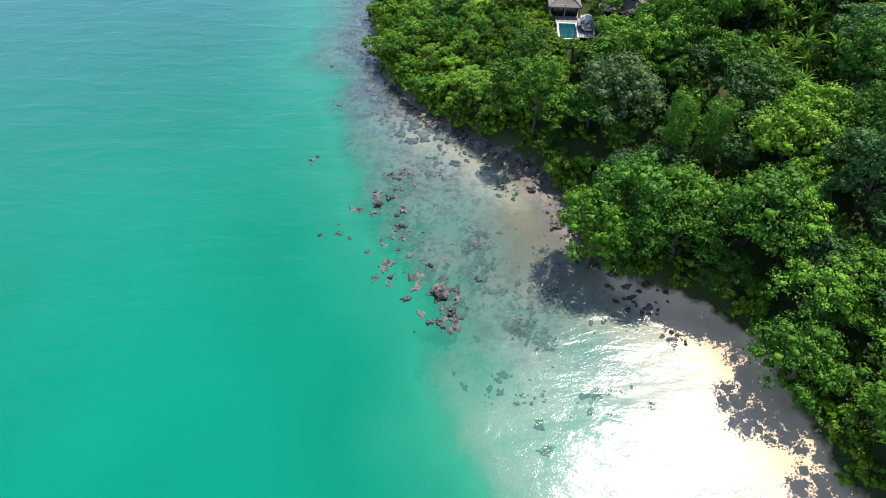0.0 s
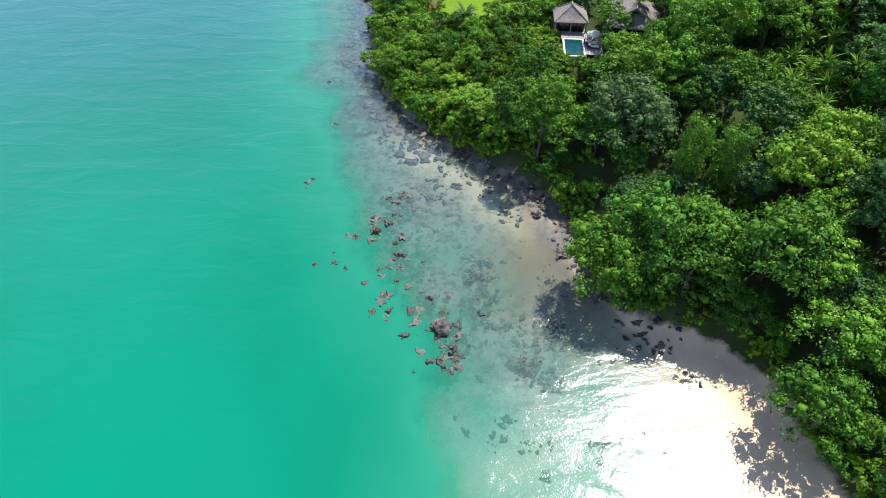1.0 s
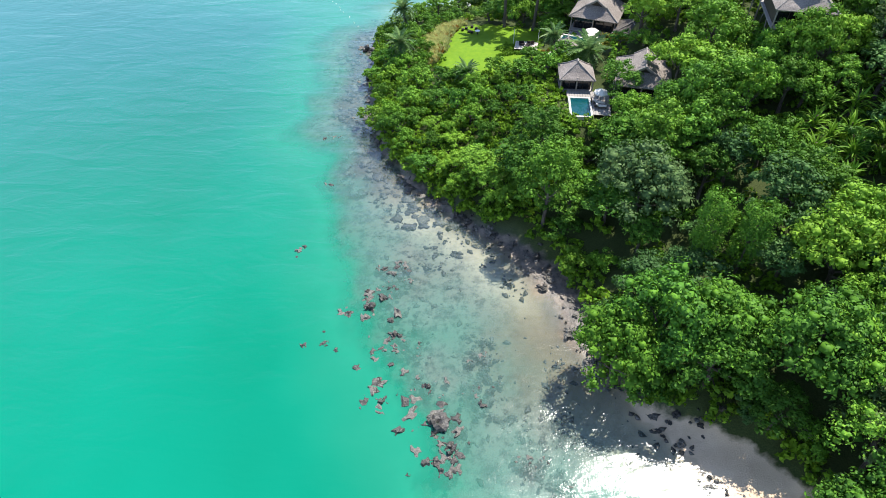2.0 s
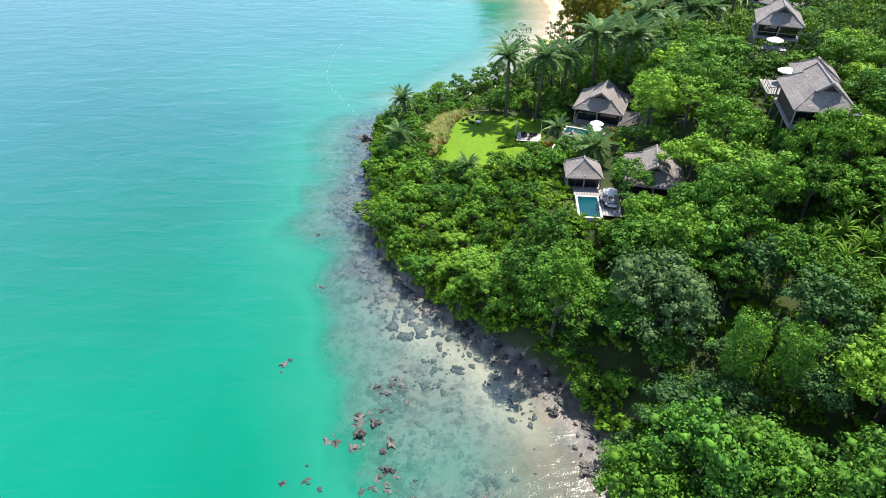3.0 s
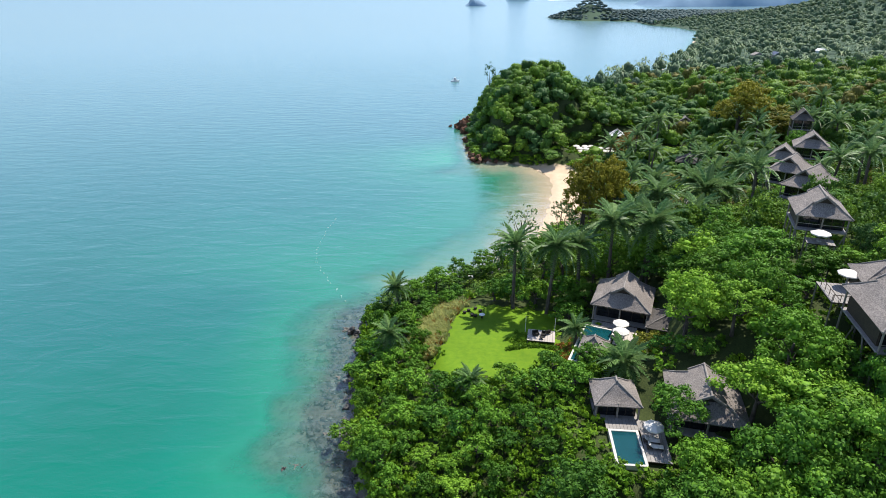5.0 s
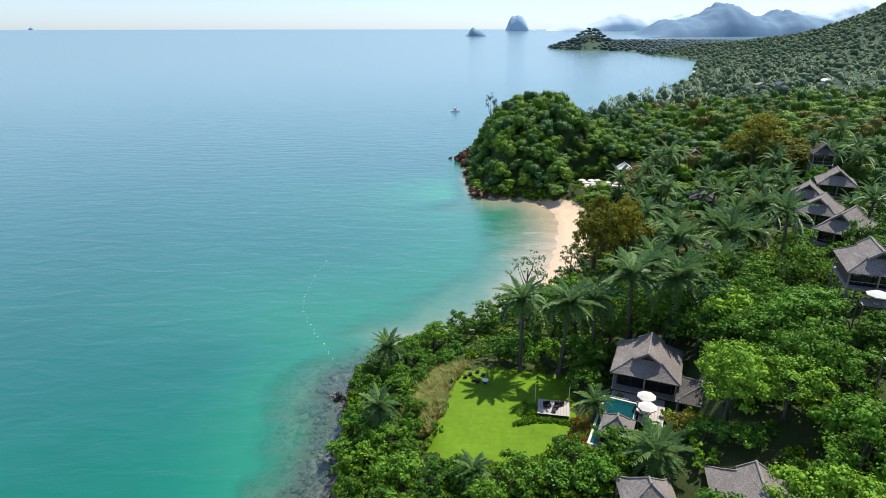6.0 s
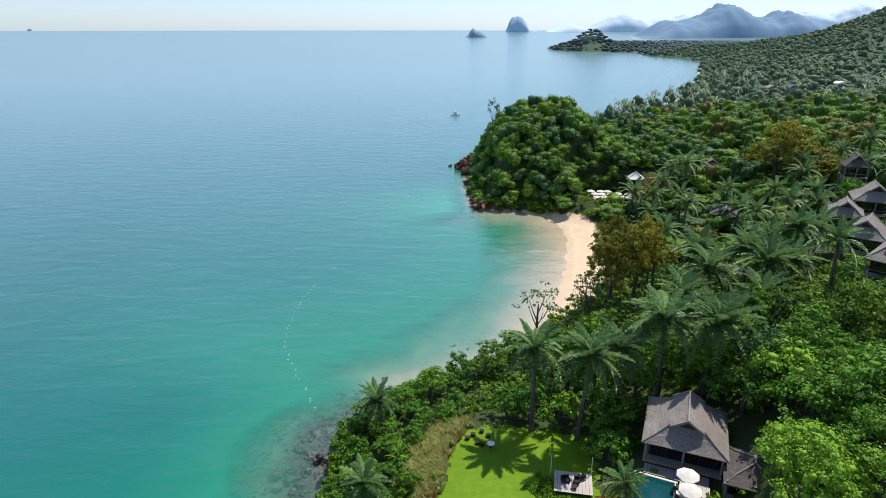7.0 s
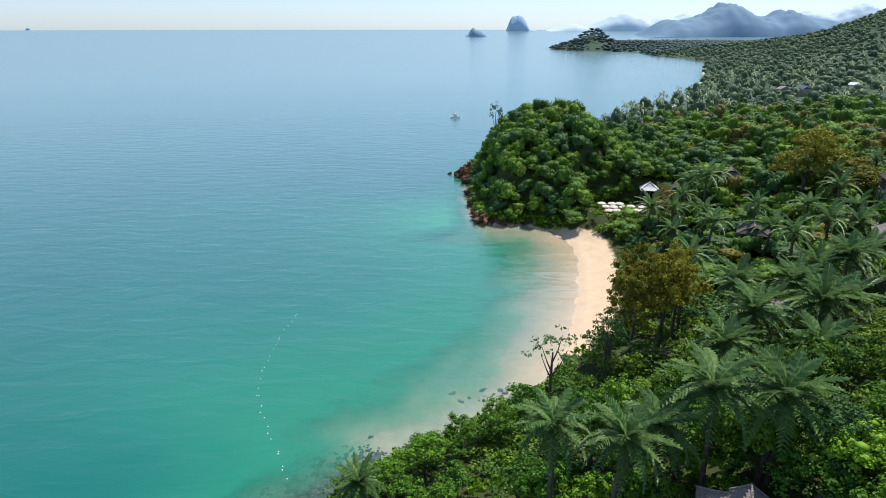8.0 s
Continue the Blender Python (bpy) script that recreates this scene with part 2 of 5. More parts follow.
DRYGRASS = leaf_material("dry_grass", (0.34, 0.43, 0.09), (0.50, 0.57, 0.16), (0.75, 0.77, 0.32), 0.35, False, 0.5)
REDGRASS = leaf_material("rust_shrub", (0.16, 0.12, 0.03), (0.33, 0.17, 0.035), (0.46, 0.24, 0.05), 0.3, False, 0.5)


def water_pool():
    a = Mat("pool_water", 0.04, 0.5)
    a.b.inputs["Alpha"].default_value = 0.55
    a.color((0.006, 0.085, 0.100))
    a.bump(a.noise(3, 2), 0.02, 0.4)
    return a.m


POOLWATER = water_pool()


# ---- mesh helpers ----
def np_mesh(name, v, f, mats):
    v, f = np.asarray(v, dtype=np.float32), np.asarray(f, dtype=np.int32)
    me = bpy.data.meshes.new(name)
    n, k = f.shape
    me.vertices.add(len(v))
    me.vertices.foreach_set("co", v.ravel())
    me.loops.add(n * k)
    me.loops.foreach_set("vertex_index", f.ravel())
    me.polygons.add(n)
    me.polygons.foreach_set("loop_start", np.arange(0, n * k, k, dtype=np.int32))
    for m in mats:
        me.materials.append(m)
    me.update(calc_edges=True)
    return me


def part(name, data, material, parent=None, label="", m=None):
    """Links a bmesh or a mesh as one object under a thing or a part."""
    if isinstance(data, bmesh.types.BMesh):
        me = bpy.data.meshes.new(name)
        data.to_mesh(me)
        data.free()
    else:
        me = data
    if material is not None and not me.materials:
        me.materials.append(material)
    ob = new(name, me)
    if parent is not None:
        ob.parent = parent
    if m is not None:
        ob.matrix_basis = m
    if label:
        ob["label"] = label
    return ob


def thing(name, label, category, m=None, group="", kind=""):
    ob = tagged(new(name), label, category, group, kind)
    ob.empty_display_size = 0.3
    if m is not None:
        ob.matrix_basis = m
    return ob


def box(sx, sy, sz, at=(0, 0, 0), bevel=0.02, bm=None, turn=0.0):
    """A bevelled box whose base centre is at the given place."""
    own = bmesh.new()
    bmesh.ops.create_cube(own, size=1.0, matrix=Matrix.Translation((at[0], at[1], at[2] + sz / 2)) @ Matrix.Rotation(turn, 4, "Z") @ Matrix.Diagonal((sx, sy, sz, 1)))
    if bevel:
        bmesh.ops.bevel(own, geom=own.edges[:], offset=min(bevel, sx / 3, sy / 3, sz / 3), segments=1, affect="EDGES")
    if bm is None:
        return own
    tmp = bpy.data.meshes.new("tmp")
    own.to_mesh(tmp)
    own.free()
    bm.from_mesh(tmp)
    bpy.data.meshes.remove(tmp)
    return bm


def tube(bm, pts, radii, sides=7, cap=True):
    """A tapered tube through points."""
    rings = []
    for i, p in enumerate(pts):
        p = Vector(p)
        d = (Vector(pts[min(i + 1, len(pts) - 1)]) - Vector(pts[max(i - 1, 0)])).normalized()
        u = d.orthogonal().normalized()
        w = d.cross(u)
        rings.append([bm.verts.new(p + radii[i] * (math.cos(a) * u + math.sin(a) * w)) for a in (2 * math.pi * k / sides for k in range(sides))])
    for r0, r1 in zip(rings, rings[1:]):
        for k in range(sides):
            bm.faces.new((r0[k], r0[(k + 1) % sides], r1[(k + 1) % sides], r1[k]))
    if cap:
        bm.faces.new(rings[0][::-1])
        bm.faces.new(rings[-1])
    return bm


# ---- the lie of the land ----
COAST = [(70, -400), (58, -60), (45, 0), (32.8, 22), (31.0, 32), (29.2, 39), (27.5, 45), (22.5, 50), (17, 60), (14, 69), (8.4, 79), (1, 85.5),
         (-7.5, 96), (-12, 104), (-14.5, 112), (-16, 125), (-17.3, 140), (-17.5, 150), (-13.6, 158), (-7.5, 162.5), (2, 168.5), (11, 174.5), (16, 180.5), (21, 189),
         (26.5, 204), (32.2, 223.5), (36.2, 245), (36.8, 257), (33, 270), (26, 276.5), (18, 276), (11.5, 279), (9.5, 288), (9, 330), (13, 372), (32, 405), (58, 432),
         (93, 460), (128, 525), (184, 590), (248, 712), (304, 840), (374, 1010), (468, 1245), (480, 1400), (452, 1480), (480, 1700), (330, 1760), (285, 1900), (340, 2080), (700, 2250), (2400, 2300)]


def shore_distance(x, y):
    """Signed distance to the shore line, positive inland."""
    c = np.array(COAST, dtype=float)
    best, sign = np.full(x.shape, 1e9), np.ones(x.shape)
    inside = np.zeros(x.shape, dtype=bool)
    ring = np.vstack([c, [[2400, -400]]])
    for (ax, ay), (bx, by) in zip(ring, np.roll(ring, -1, axis=0)):
        cross = (ay > y) != (by > y)
        with np.errstate(divide="ignore", invalid="ignore"):
            inside ^= cross & (x < (bx - ax) * (y - ay) / (by - ay if by != ay else 1e-9) + ax)
    for (ax, ay), (bx, by) in zip(c, c[1:]):
        dx, dy = bx - ax, by - ay
        k = np.clip(((x - ax) * dx + (y - ay) * dy) / (dx * dx + dy * dy), 0, 1)
        best = np.minimum(best, np.hypot(x - ax - k * dx, y - ay - k * dy))
    return np.where(inside, best, -best)


def step(a, b, v):
    k = np.clip((v - a) / (b - a), 0, 1)
    return k * k * (3 - 2 * k)


def ripple(x, y, s):
    return np.sin(x * s + 1.3 * np.sin(y * s * 0.7)) * np.cos(y * s * 0.9 + 0.8 * np.sin(x * s * 1.3))


def beach_width(x, y):
    """How far from the water the green begins."""
    return 0.7 + 7.5 * (1 - step(42, 54, y)) + 0.9 * step(54, 58, y) * (1 - step(92, 98, y)) + 2.8 * step(58, 64, y) * (1 - step(74, 84, y)) + 9.5 * step(186, 204, y) * (1 - step(262, 274, y)) + 2 * step(460, 600, y)


FLATS = [(21.5, 101.5, 6.0, 5.0, 11.4), (24.5, 127.5, 8.0, 5.0, 8.9), (8.0, 129.0, 7.5, 5.0, 5.7), (9.5, 137.5, 10.5, 6.0, 5.5), (16.5, 134.5, 4.0, 4.0, 5.9), (60, 285, 12, 8, 2.2)]


def land(x, y):
    """Height of the ground and the sea bed."""
    x, y = np.asarray(x, dtype=float), np.asarray(y, dtype=float)
    d = shore_distance(x, y) + 0.8 * ripple(x, y, 0.45) + 0.5 * ripple(y, x, 1.1)
    w = beach_width(x, y)
    inl = np.clip(d - w, 0, None)
    slope = 0.34 - 0.13 * step(112, 134, y) * (1 - step(24, 50, x)) - 0.06 * step(112, 134, y) - 0.13 * step(165, 200, y)
    slope = np.clip(slope, 0.1, 1)
    up = slope * np.minimum(inl, 62) + 0.10 * np.clip(inl - 62, 0, 60)
    bluff = 1.6 * (1 - np.exp(-inl / 1.5)) * (1 - step(186, 204, y) * (1 - step(262, 274, y)))
    h = np.where(d > 0, np.minimum(d, w) * 0.10 + up + bluff, 0)
    # the headland, the slopes behind the bay, the far spit
    h = h + np.where(d > 0, 22.5 * np.exp(-np.abs((x - 36) / 24) ** 3 - np.abs((y - 325) / 42) ** 2.4) * step(0, 14, d), 0)
    h = h + np.where(d > 0, step(90, 420, d) * (150 * np.exp(-(((x - 770) / 340) ** 2 + ((y - 950) / 420) ** 2))), 0)
    h = h + np.where(d > 0, step(0, 60, d) * (40 * np.exp(-(((x - 392) / 42) ** 2 + ((y - 1830) / 60) ** 2)) + 18 * np.exp(-(((x - 318) / 26) ** 2 + ((y - 1850) / 60) ** 2))), 0)
    for fx, fy, r, soft, z in FLATS:
        k = 1 - step(r, r + soft, np.hypot(x - fx, y - fy))
        h = h * (1 - k) + z * k
    # the sea bed
    o = -d
    rim = np.interp(y, [10, 27, 51, 75, 103, 125, 150, 170], [6, -4, -13, -20, -30, -34, -34, -26]) + 3.5 * ripple(x, y, 0.11) + 1.6 * ripple(y, x, 0.31)
    south = step(-15, 20, rim - x)
    drop = south * (1 - step(158, 178, y)) + step(2, 62 - 48 * step(262, 280, y), o) * step(158, 178, y)
    cove = step(172, 190, y) * (1 - step(264, 276, y))
    bed = (-0.30 * np.minimum(o, 1.2) - 0.15 * step(2, 12, o)) * (1 - 0.75 * cove) - 0.028 * np.minimum(o, 40) - 5.0 * drop
    return np.where(d > 0, h, bed)


LUT_X, LUT_Y = np.arange(-46, 150, 1.0), np.arange(4, 360, 1.0)
LUT_Z = land(*np.meshgrid(LUT_X, LUT_Y, indexing="ij"))
LUT_D = shore_distance(*np.meshgrid(LUT_X, LUT_Y, indexing="ij"))


def looked_up(lut, x, y):
    i, j = int(x + 46), int(y - 4)
    u, v = x + 46 - i, y - 4 - j
    return float((lut[i, j] * (1 - u) + lut[i + 1, j] * u) * (1 - v) + (lut[i, j + 1] * (1 - u) + lut[i + 1, j + 1] * u) * v)


def z_at(x, y):
    if -46 <= x < 148 and 4 <= y < 358:
        return looked_up(LUT_Z, x, y)
    return float(land(np.array([x]), np.array([y]))[0])


def graded(lo, fine_lo, fine_hi, hi, step_size, growth):
    mid = list(np.arange(fine_lo, fine_hi, step_size))
    out, s, v = [], step_size, fine_hi
    while v < hi:
        out.append(v)
        s *= growth
        v += s
    out.append(hi)
    low, s, v = [], step_size, fine_lo
    while v > lo:
        s *= growth
        v -= s
        low.append(max(v, lo))
    return np.array(low[::-1] + mid + out)


def sheet(xs, ys, fn):
    gx, gy = np.meshgrid(xs, ys, indexing="ij")
    gz = fn(gx, gy)
    nx, ny = gx.shape
    i = np.arange(nx * ny).reshape(nx, ny)
    quads = np.stack([i[:-1, :-1], i[1:, :-1], i[1:, 1:], i[:-1, 1:]], -1).reshape(-1, 4)
    return gx.ravel(), gy.ravel(), gz.ravel(), quads


def attribute(me, name, values):
    me.attributes.new(name, "FLOAT", "POINT").data.foreach_set("value", np.asarray(values, dtype=np.float32))


gx, gy, gz, quads = sheet(graded(-130, -45, 75, 2300, 1.3, 1.06), graded(-390, 8, 290, 2280, 1.4, 1.05), land)
me = np_mesh("ground", np.stack([gx, gy, gz], -1), quads, [GROUND])
gd = shore_distance(gx, gy)
attribute(me, "inland", np.where(gy > 1250, 400, 0) + (gd - beach_width(gx, gy)) / 3 + 0.5 - 9 * (1 - step(8, 11, np.hypot(gx - 59, gy - 286))))
attribute(me, "wet", (1 - step(1.5, 4.5, gd)) * np.maximum(step(-1.2, 0, gd), 1 - step(40, 48, gy)))
attribute(me, "depth", np.clip(-gz, 0, 10) / 10)
rocky = step(84, 100, gy) * (1 - step(154, 168, gy))
attribute(me, "reef", step(-44, -32, gd) * (1 - 0.75 * step(-11, -4, gd) * (1 - rocky)) * step(30, 48, gy) * (1 - step(152, 172, gy)) + 0.15 * step(-30, -10, gd))
attribute(me, "wooded", step(330, 460, gy))
attribute(me, "mud", np.exp(-(np.abs((gx - 13) / 8.0) ** 3 + np.abs((gy - 60) / 8.0) ** 3)))
attribute(me, "rubble", np.maximum(rocky * step(-12, -5, gd + 2.5 * ripple(gx, gy, 0.35)), step(52, 62, gy) * (1 - step(164, 178, gy)) * step(-3.5, 0.6, gd)))
me.shade_smooth()
tagged(part("ground", me, None), "sandy shore and leaf-littered slopes under the trees", "ground", kind="structure")

# The sea: one round sheet to the horizon, its rim lifted by the width of the haze line
rr = np.concatenate([np.arange(2, 260, 2.0), 260 * 1.07 ** np.arange(0, 44)])
rr = np.append(rr[rr < 4700], 4750.0)
aa = np.linspace(0, 2 * math.pi, 320, endpoint=False)
sr, sa = np.meshgrid(rr, aa, indexing="ij")
sx, sy = sr * np.sin(sa), 95 + sr * np.cos(sa)
sz = 40 * (np.clip(sr - 1300, 0, None) / 3450) ** 2
ii = np.arange(sx.size).reshape(sx.shape)
sq = np.stack([ii[:-1], ii[1:], np.roll(ii[1:], -1, 1), np.roll(ii[:-1], -1, 1)], -1).reshape(-1, 4)
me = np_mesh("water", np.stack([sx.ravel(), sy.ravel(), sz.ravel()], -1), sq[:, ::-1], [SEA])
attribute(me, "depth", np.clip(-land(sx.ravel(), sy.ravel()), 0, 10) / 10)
# how much painted haze the sea's colour takes with distance
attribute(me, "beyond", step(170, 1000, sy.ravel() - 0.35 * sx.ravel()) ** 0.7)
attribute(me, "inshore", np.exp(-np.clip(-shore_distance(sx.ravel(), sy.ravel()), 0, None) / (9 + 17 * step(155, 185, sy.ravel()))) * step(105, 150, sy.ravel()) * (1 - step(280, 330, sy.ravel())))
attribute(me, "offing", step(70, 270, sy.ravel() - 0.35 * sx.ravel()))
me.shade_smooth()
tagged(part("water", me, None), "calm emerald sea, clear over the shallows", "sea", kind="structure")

# ---- plants ----
def cube_ball():
    """A small block, radius 1."""
    bm = bmesh.new()
    bmesh.ops.create_cube(bm, size=1.0)
    v = np.array([(q.co.normalized())[:] for q in bm.verts])
    f = np.array([[q.index for q in fc.verts] for fc in bm.faces])
    bm.free()
    return v, f


BALL_V, BALL_F = cube_ball()


def leaf_quads(rng, pos, nrm, length, width, jitter=0.55):
    """Diamond leaves, bent along the middle, at places that face about the given ways."""
    n = len(pos)
    nn = nrm + jitter * rng.normal(size=(n, 3))
    nn /= np.linalg.norm(nn, axis=1, keepdims=True)
    t = np.cross(nn, rng.normal(size=(n, 3)))
    t /= np.linalg.norm(t, axis=1, keepdims=True) + 1e-9
    b = np.cross(nn, t)
    s = (0.65 + 0.7 * rng.random((n, 1)))
    v = np.stack([pos + t * length * s / 2, pos + b * width * s / 2 - nn * length * 0.12, pos - t * length * s / 2, pos - b * width * s / 2 - nn * length * 0.12], 1)
    return v.reshape(-1, 3), np.arange(n * 4).reshape(n, 4)


def crown(seed, radius, height, lobes, leaves, length, flat=0.0, column=False, core=0.62):
    """A crown of boughs, each with leafy clumps on its outside: vertices and quads, base of the crown at z = 0."""
    rng = np.random.default_rng(seed)
    spots = []
    if column:
        for k in range(lobes):
            a, zz = rng.random() * 2 * math.pi, rng.random()
            spots.append((np.array([radius * 0.62 * math.cos(a), radius * 0.62 * math.sin(a), height * zz]), radius * (0.30 + 0.18 * rng.random()), np.array([math.cos(a), math.sin(a), 0.3])))
    else:
        boughs = max(3, int(round(lobes / 5.5)))
        lean = rng.normal(size=2) * 0.10
        for k in range(boughs):
            zz = (k + 0.5) / boughs
            a = k * 2.39996 + 0.6 * rng.normal()
            ring = math.sqrt(max(0.0, 1 - zz ** (1.7 + flat))) * (0.50 + 0.32 * rng.random())
            b = np.array([radius * ring * math.cos(a), radius * ring * math.sin(a), height * (0.10 + 0.62 * zz) * (0.8 + 0.3 * rng.random())])
            b[:2] += lean * b[2]
            br = radius * (0.32 + 0.18 * rng.random())
            for j in range(max(1, lobes // boughs)):
                d = rng.normal(size=3)
                d[:2] += 0.7 * np.array([math.cos(a), math.sin(a)]) * (1 - zz)
                d[2] = abs(d[2]) * 1.1 - 0.25
                d /= np.linalg.norm(d)
                spots.append((b + d * br * np.array([1, 1, 0.78]), br * (0.34 + 0.26 * rng.random()) * (1.25 if lobes < 30 else 1.0), d))
            spots.append((b, br * 0.80, np.array([0, 0, 1.0])))
    vs, fs, at = [], [], 0
    squash = np.array([1.0, 1.0, 0.70])
    for c, r, out in spots:
        inner = r > radius * 0.255
        n = leaves
        d = rng.normal(size=(n, 3)) + 0.55 * out
        d[:, 2] = np.abs(d[:, 2]) * 0.9 - 0.4 * rng.random(n)
        d /= np.linalg.norm(d, axis=1, keepdims=True)
        p = c + d * squash * r * (0.72 + 0.55 * rng.random((n, 1)))
        v, f = leaf_quads(rng, p, d + np.array([0, 0, 0.25]), length, length * 0.6, 0.38)
        vs.append(v), fs.append(f + at)
        at += len(v)
        if core:
            vs.append(c + (BALL_V @ np.linalg.qr(rng.normal(size=(3, 3)))[0]) * squash * r * (core * 0.66 if inner else core)), fs.append(BALL_F + at)
            at += len(BALL_V)
    return np.concatenate(vs), np.concatenate(fs)


def dome_ball(cuts):
    """A rounded block of radius 1 without its underside."""
    bm = bmesh.new()
    bmesh.ops.create_cube(bm, size=1.0)
    bmesh.ops.subdivide_edges(bm, edges=bm.edges[:], cuts=cuts, use_grid_fill=True)
    bm.verts.index_update()
    v = np.array([(q.co.normalized())[:] for q in bm.verts])
    f = np.array([[q.index for q in fc.verts] for fc in bm.faces])
    bm.free()
    return v, f[v[f][:, :, 2].mean(1) > -0.62]


DOMES = {cuts: dome_ball(cuts) for cuts in (1, 2)}


def full_crown(seed, lobes, length):
    """A closed crown for woods seen from afar: lumpy lobes under a coat of leaf sprays. Lobes are rows of distance from the stem, height, radius, cuts, sprays."""
    rng = np.random.default_rng(seed)
    vs, fs, at = [], [], 0
    for k, (o, z, r, cuts, n) in enumerate(lobes):
        a = 2.2 * k + 0.9 * rng.random()
        c = np.array([o * math.cos(a), o * math.sin(a), z])
        bv, bf = DOMES[cuts]
        off = rng.random(3) * 50
        swell = np.array([1 + 0.34 * noise.noise(Vector(p * 2.1 + off)) + 0.22 * noise.noise(Vector(p * 4.7 + off)) for p in bv])[:, None]
        vs.append(c + bv * swell * np.array([1, 1, 0.86]) * r * 0.80), fs.append(bf + at)
        at += len(bv)
        d = rng.normal(size=(n, 3))
        d[:, 2] = np.abs(d[:, 2]) - 0.35
        d /= np.linalg.norm(d, axis=1, keepdims=True)
        v, f = leaf_quads(rng, c + d * np.array([1, 1, 0.86]) * r * (0.78 + 0.40 * rng.random((n, 1)) ** 1.5), d + np.array([0, 0, 0.2]), length, length * 0.62, 0.5)
        vs.append(v), fs.append(f + at)
        at += len(v)
    return np.concatenate(vs), np.concatenate(fs)


def trunk_mesh(seed, height, r, spread, limbs=5):
    """A tapered trunk that forks into limbs."""
    rng = random.Random(seed)
    bm = bmesh.new()
    bend = [(rng.uniform(-0.25, 0.25), rng.uniform(-0.25, 0.25)) for _ in range(3)]
    pts = [(0, 0, -0.8), (bend[0][0], bend[0][1], height * 0.35), (bend[1][0], bend[1][1], height * 0.7), (bend[2][0], bend[2][1], height)]
    tube(bm, pts, [r * 1.25, r, r * 0.8, r * 0.4], 7)
    for k in range(limbs):
        a = k * 2.4 + rng.uniform(-0.4, 0.4)
        z0 = height * rng.uniform(0.5, 0.85)
        e = spread * rng.uniform(0.6, 1.0)
        tube(bm, [(bend[1][0] * 0.7, bend[1][1] * 0.7, z0), (e * 0.5 * math.cos(a), e * 0.5 * math.sin(a), z0 + height * 0.14), (e * math.cos(a), e * math.sin(a), z0 + height * 0.34)], [r * 0.5, r * 0.33, r * 0.12], 5)
    me = bpy.data.meshes.new("trunk")
    bm.to_mesh(me)
    bm.free()
    me.materials.append(BARK)
    return me


# kinds of broadleaf tree: crown radius, crown height, trunk, lobes, leaves a lobe, leaf length
KINDS = {
    "broad": (4.2, 6.8, 4.0, 64, 38, 0.38),
    "tall": (3.4, 9.4, 4.6, 62, 36, 0.37),
    "dome": (5.2, 7.8, 3.4, 92, 38, 0.39),
    "low": (2.5, 2.9, 1.0, 32, 34, 0.33),
    "feather": (3.2, 6.4, 3.8, 56, 38, 0.35),
}
CROWNS, TRUNKS = {}, {}
for n, (kind, (r, h, th, lobes, leaves, ll)) in enumerate(KINDS.items()):
    for var in range(3):
        v, f = crown(100 * n + var, r, h, lobes, leaves, ll, column=False)
        CROWNS[kind, var] = (v, f)
        TRUNKS[kind, var] = trunk_mesh(50 * n + var, th + h * 0.25, 0.09 + r * 0.045, r * 0.6)
CROWN_MESH = {}
TREES = 0


def crown_mesh(kind, var, mat):
    key = (kind, var, mat.name)
    if key not in CROWN_MESH:
        CROWN_MESH[key] = np_mesh("crown", *CROWNS[kind, var], [mat])
    return CROWN_MESH[key]


LABELS = {
    "leaf_mid_green": "leafy green broadleaf tree on the wooded slope", "leaf_bright_green": "bright yellow-green broadleaf tree on the slope",
    "leaf_dark_green": "dark green dense-crowned broadleaf tree in the woods", "leaf_grey_green": "grey-green large-leaved tree among darker trees",
    "leaf_olive_brown": "olive-brown fine-leaved tree with a rounded top", "leaf_rust": "rust-coloured tree with sparse dry leaves"}


def tree(x, y, kind, mat, top=None, size=1.0, turn=0.0, var=0, name="tree", label="", sink=0.0):
    """One tree: an Empty at the foot with a trunk and a crown."""
    r, h, th = KINDS[kind][:3]
    z = z_at(x, y)
    whole = th + h
    s = size
    t = thing(name, label or LABELS[mat.name], "tree", Matrix.LocRotScale((x, y, z), Euler((0, 0, turn)), (s, s, s if top is None else max(0.35, (top - z) / whole))), "broadleaf trees")
    part("trunk", TRUNKS[kind, var], None, t)
    part("crown", crown_mesh(kind, var, mat), None, t, m=Matrix.Translation((0, 0, th)))
    return t


def joined(name, spots, templates, mats, label, category, seed=1, shift=0.0):
    """Many plants as one mesh: spots are rows of x, y, z, size across, size up, turn, template, material."""
    vs, fs, ms, at = [], [], [], 0
    for x, y, z, s, sh, turn, ti, mi in spots:
        v, f = templates[int(ti)]
        c, sn = math.cos(turn) * s, math.sin(turn) * s
        w = np.empty_like(v)
        w[:, 0] = x + v[:, 0] * c - v[:, 1] * sn
        w[:, 1] = y + v[:, 0] * sn + v[:, 1] * c
        w[:, 2] = z + v[:, 2] * sh
        vs.append(w), fs.append(f + at)
        ms.append(np.full(len(f), int(mi), dtype=np.int32))
        at += len(v)
    me = np_mesh(name, np.concatenate(vs), np.concatenate(fs), mats)
    if len(mats) > 1:
        me.polygons.foreach_set("material_index", np.concatenate(ms))
    return tagged(part(name, me, None), label, category, kind="stuff")


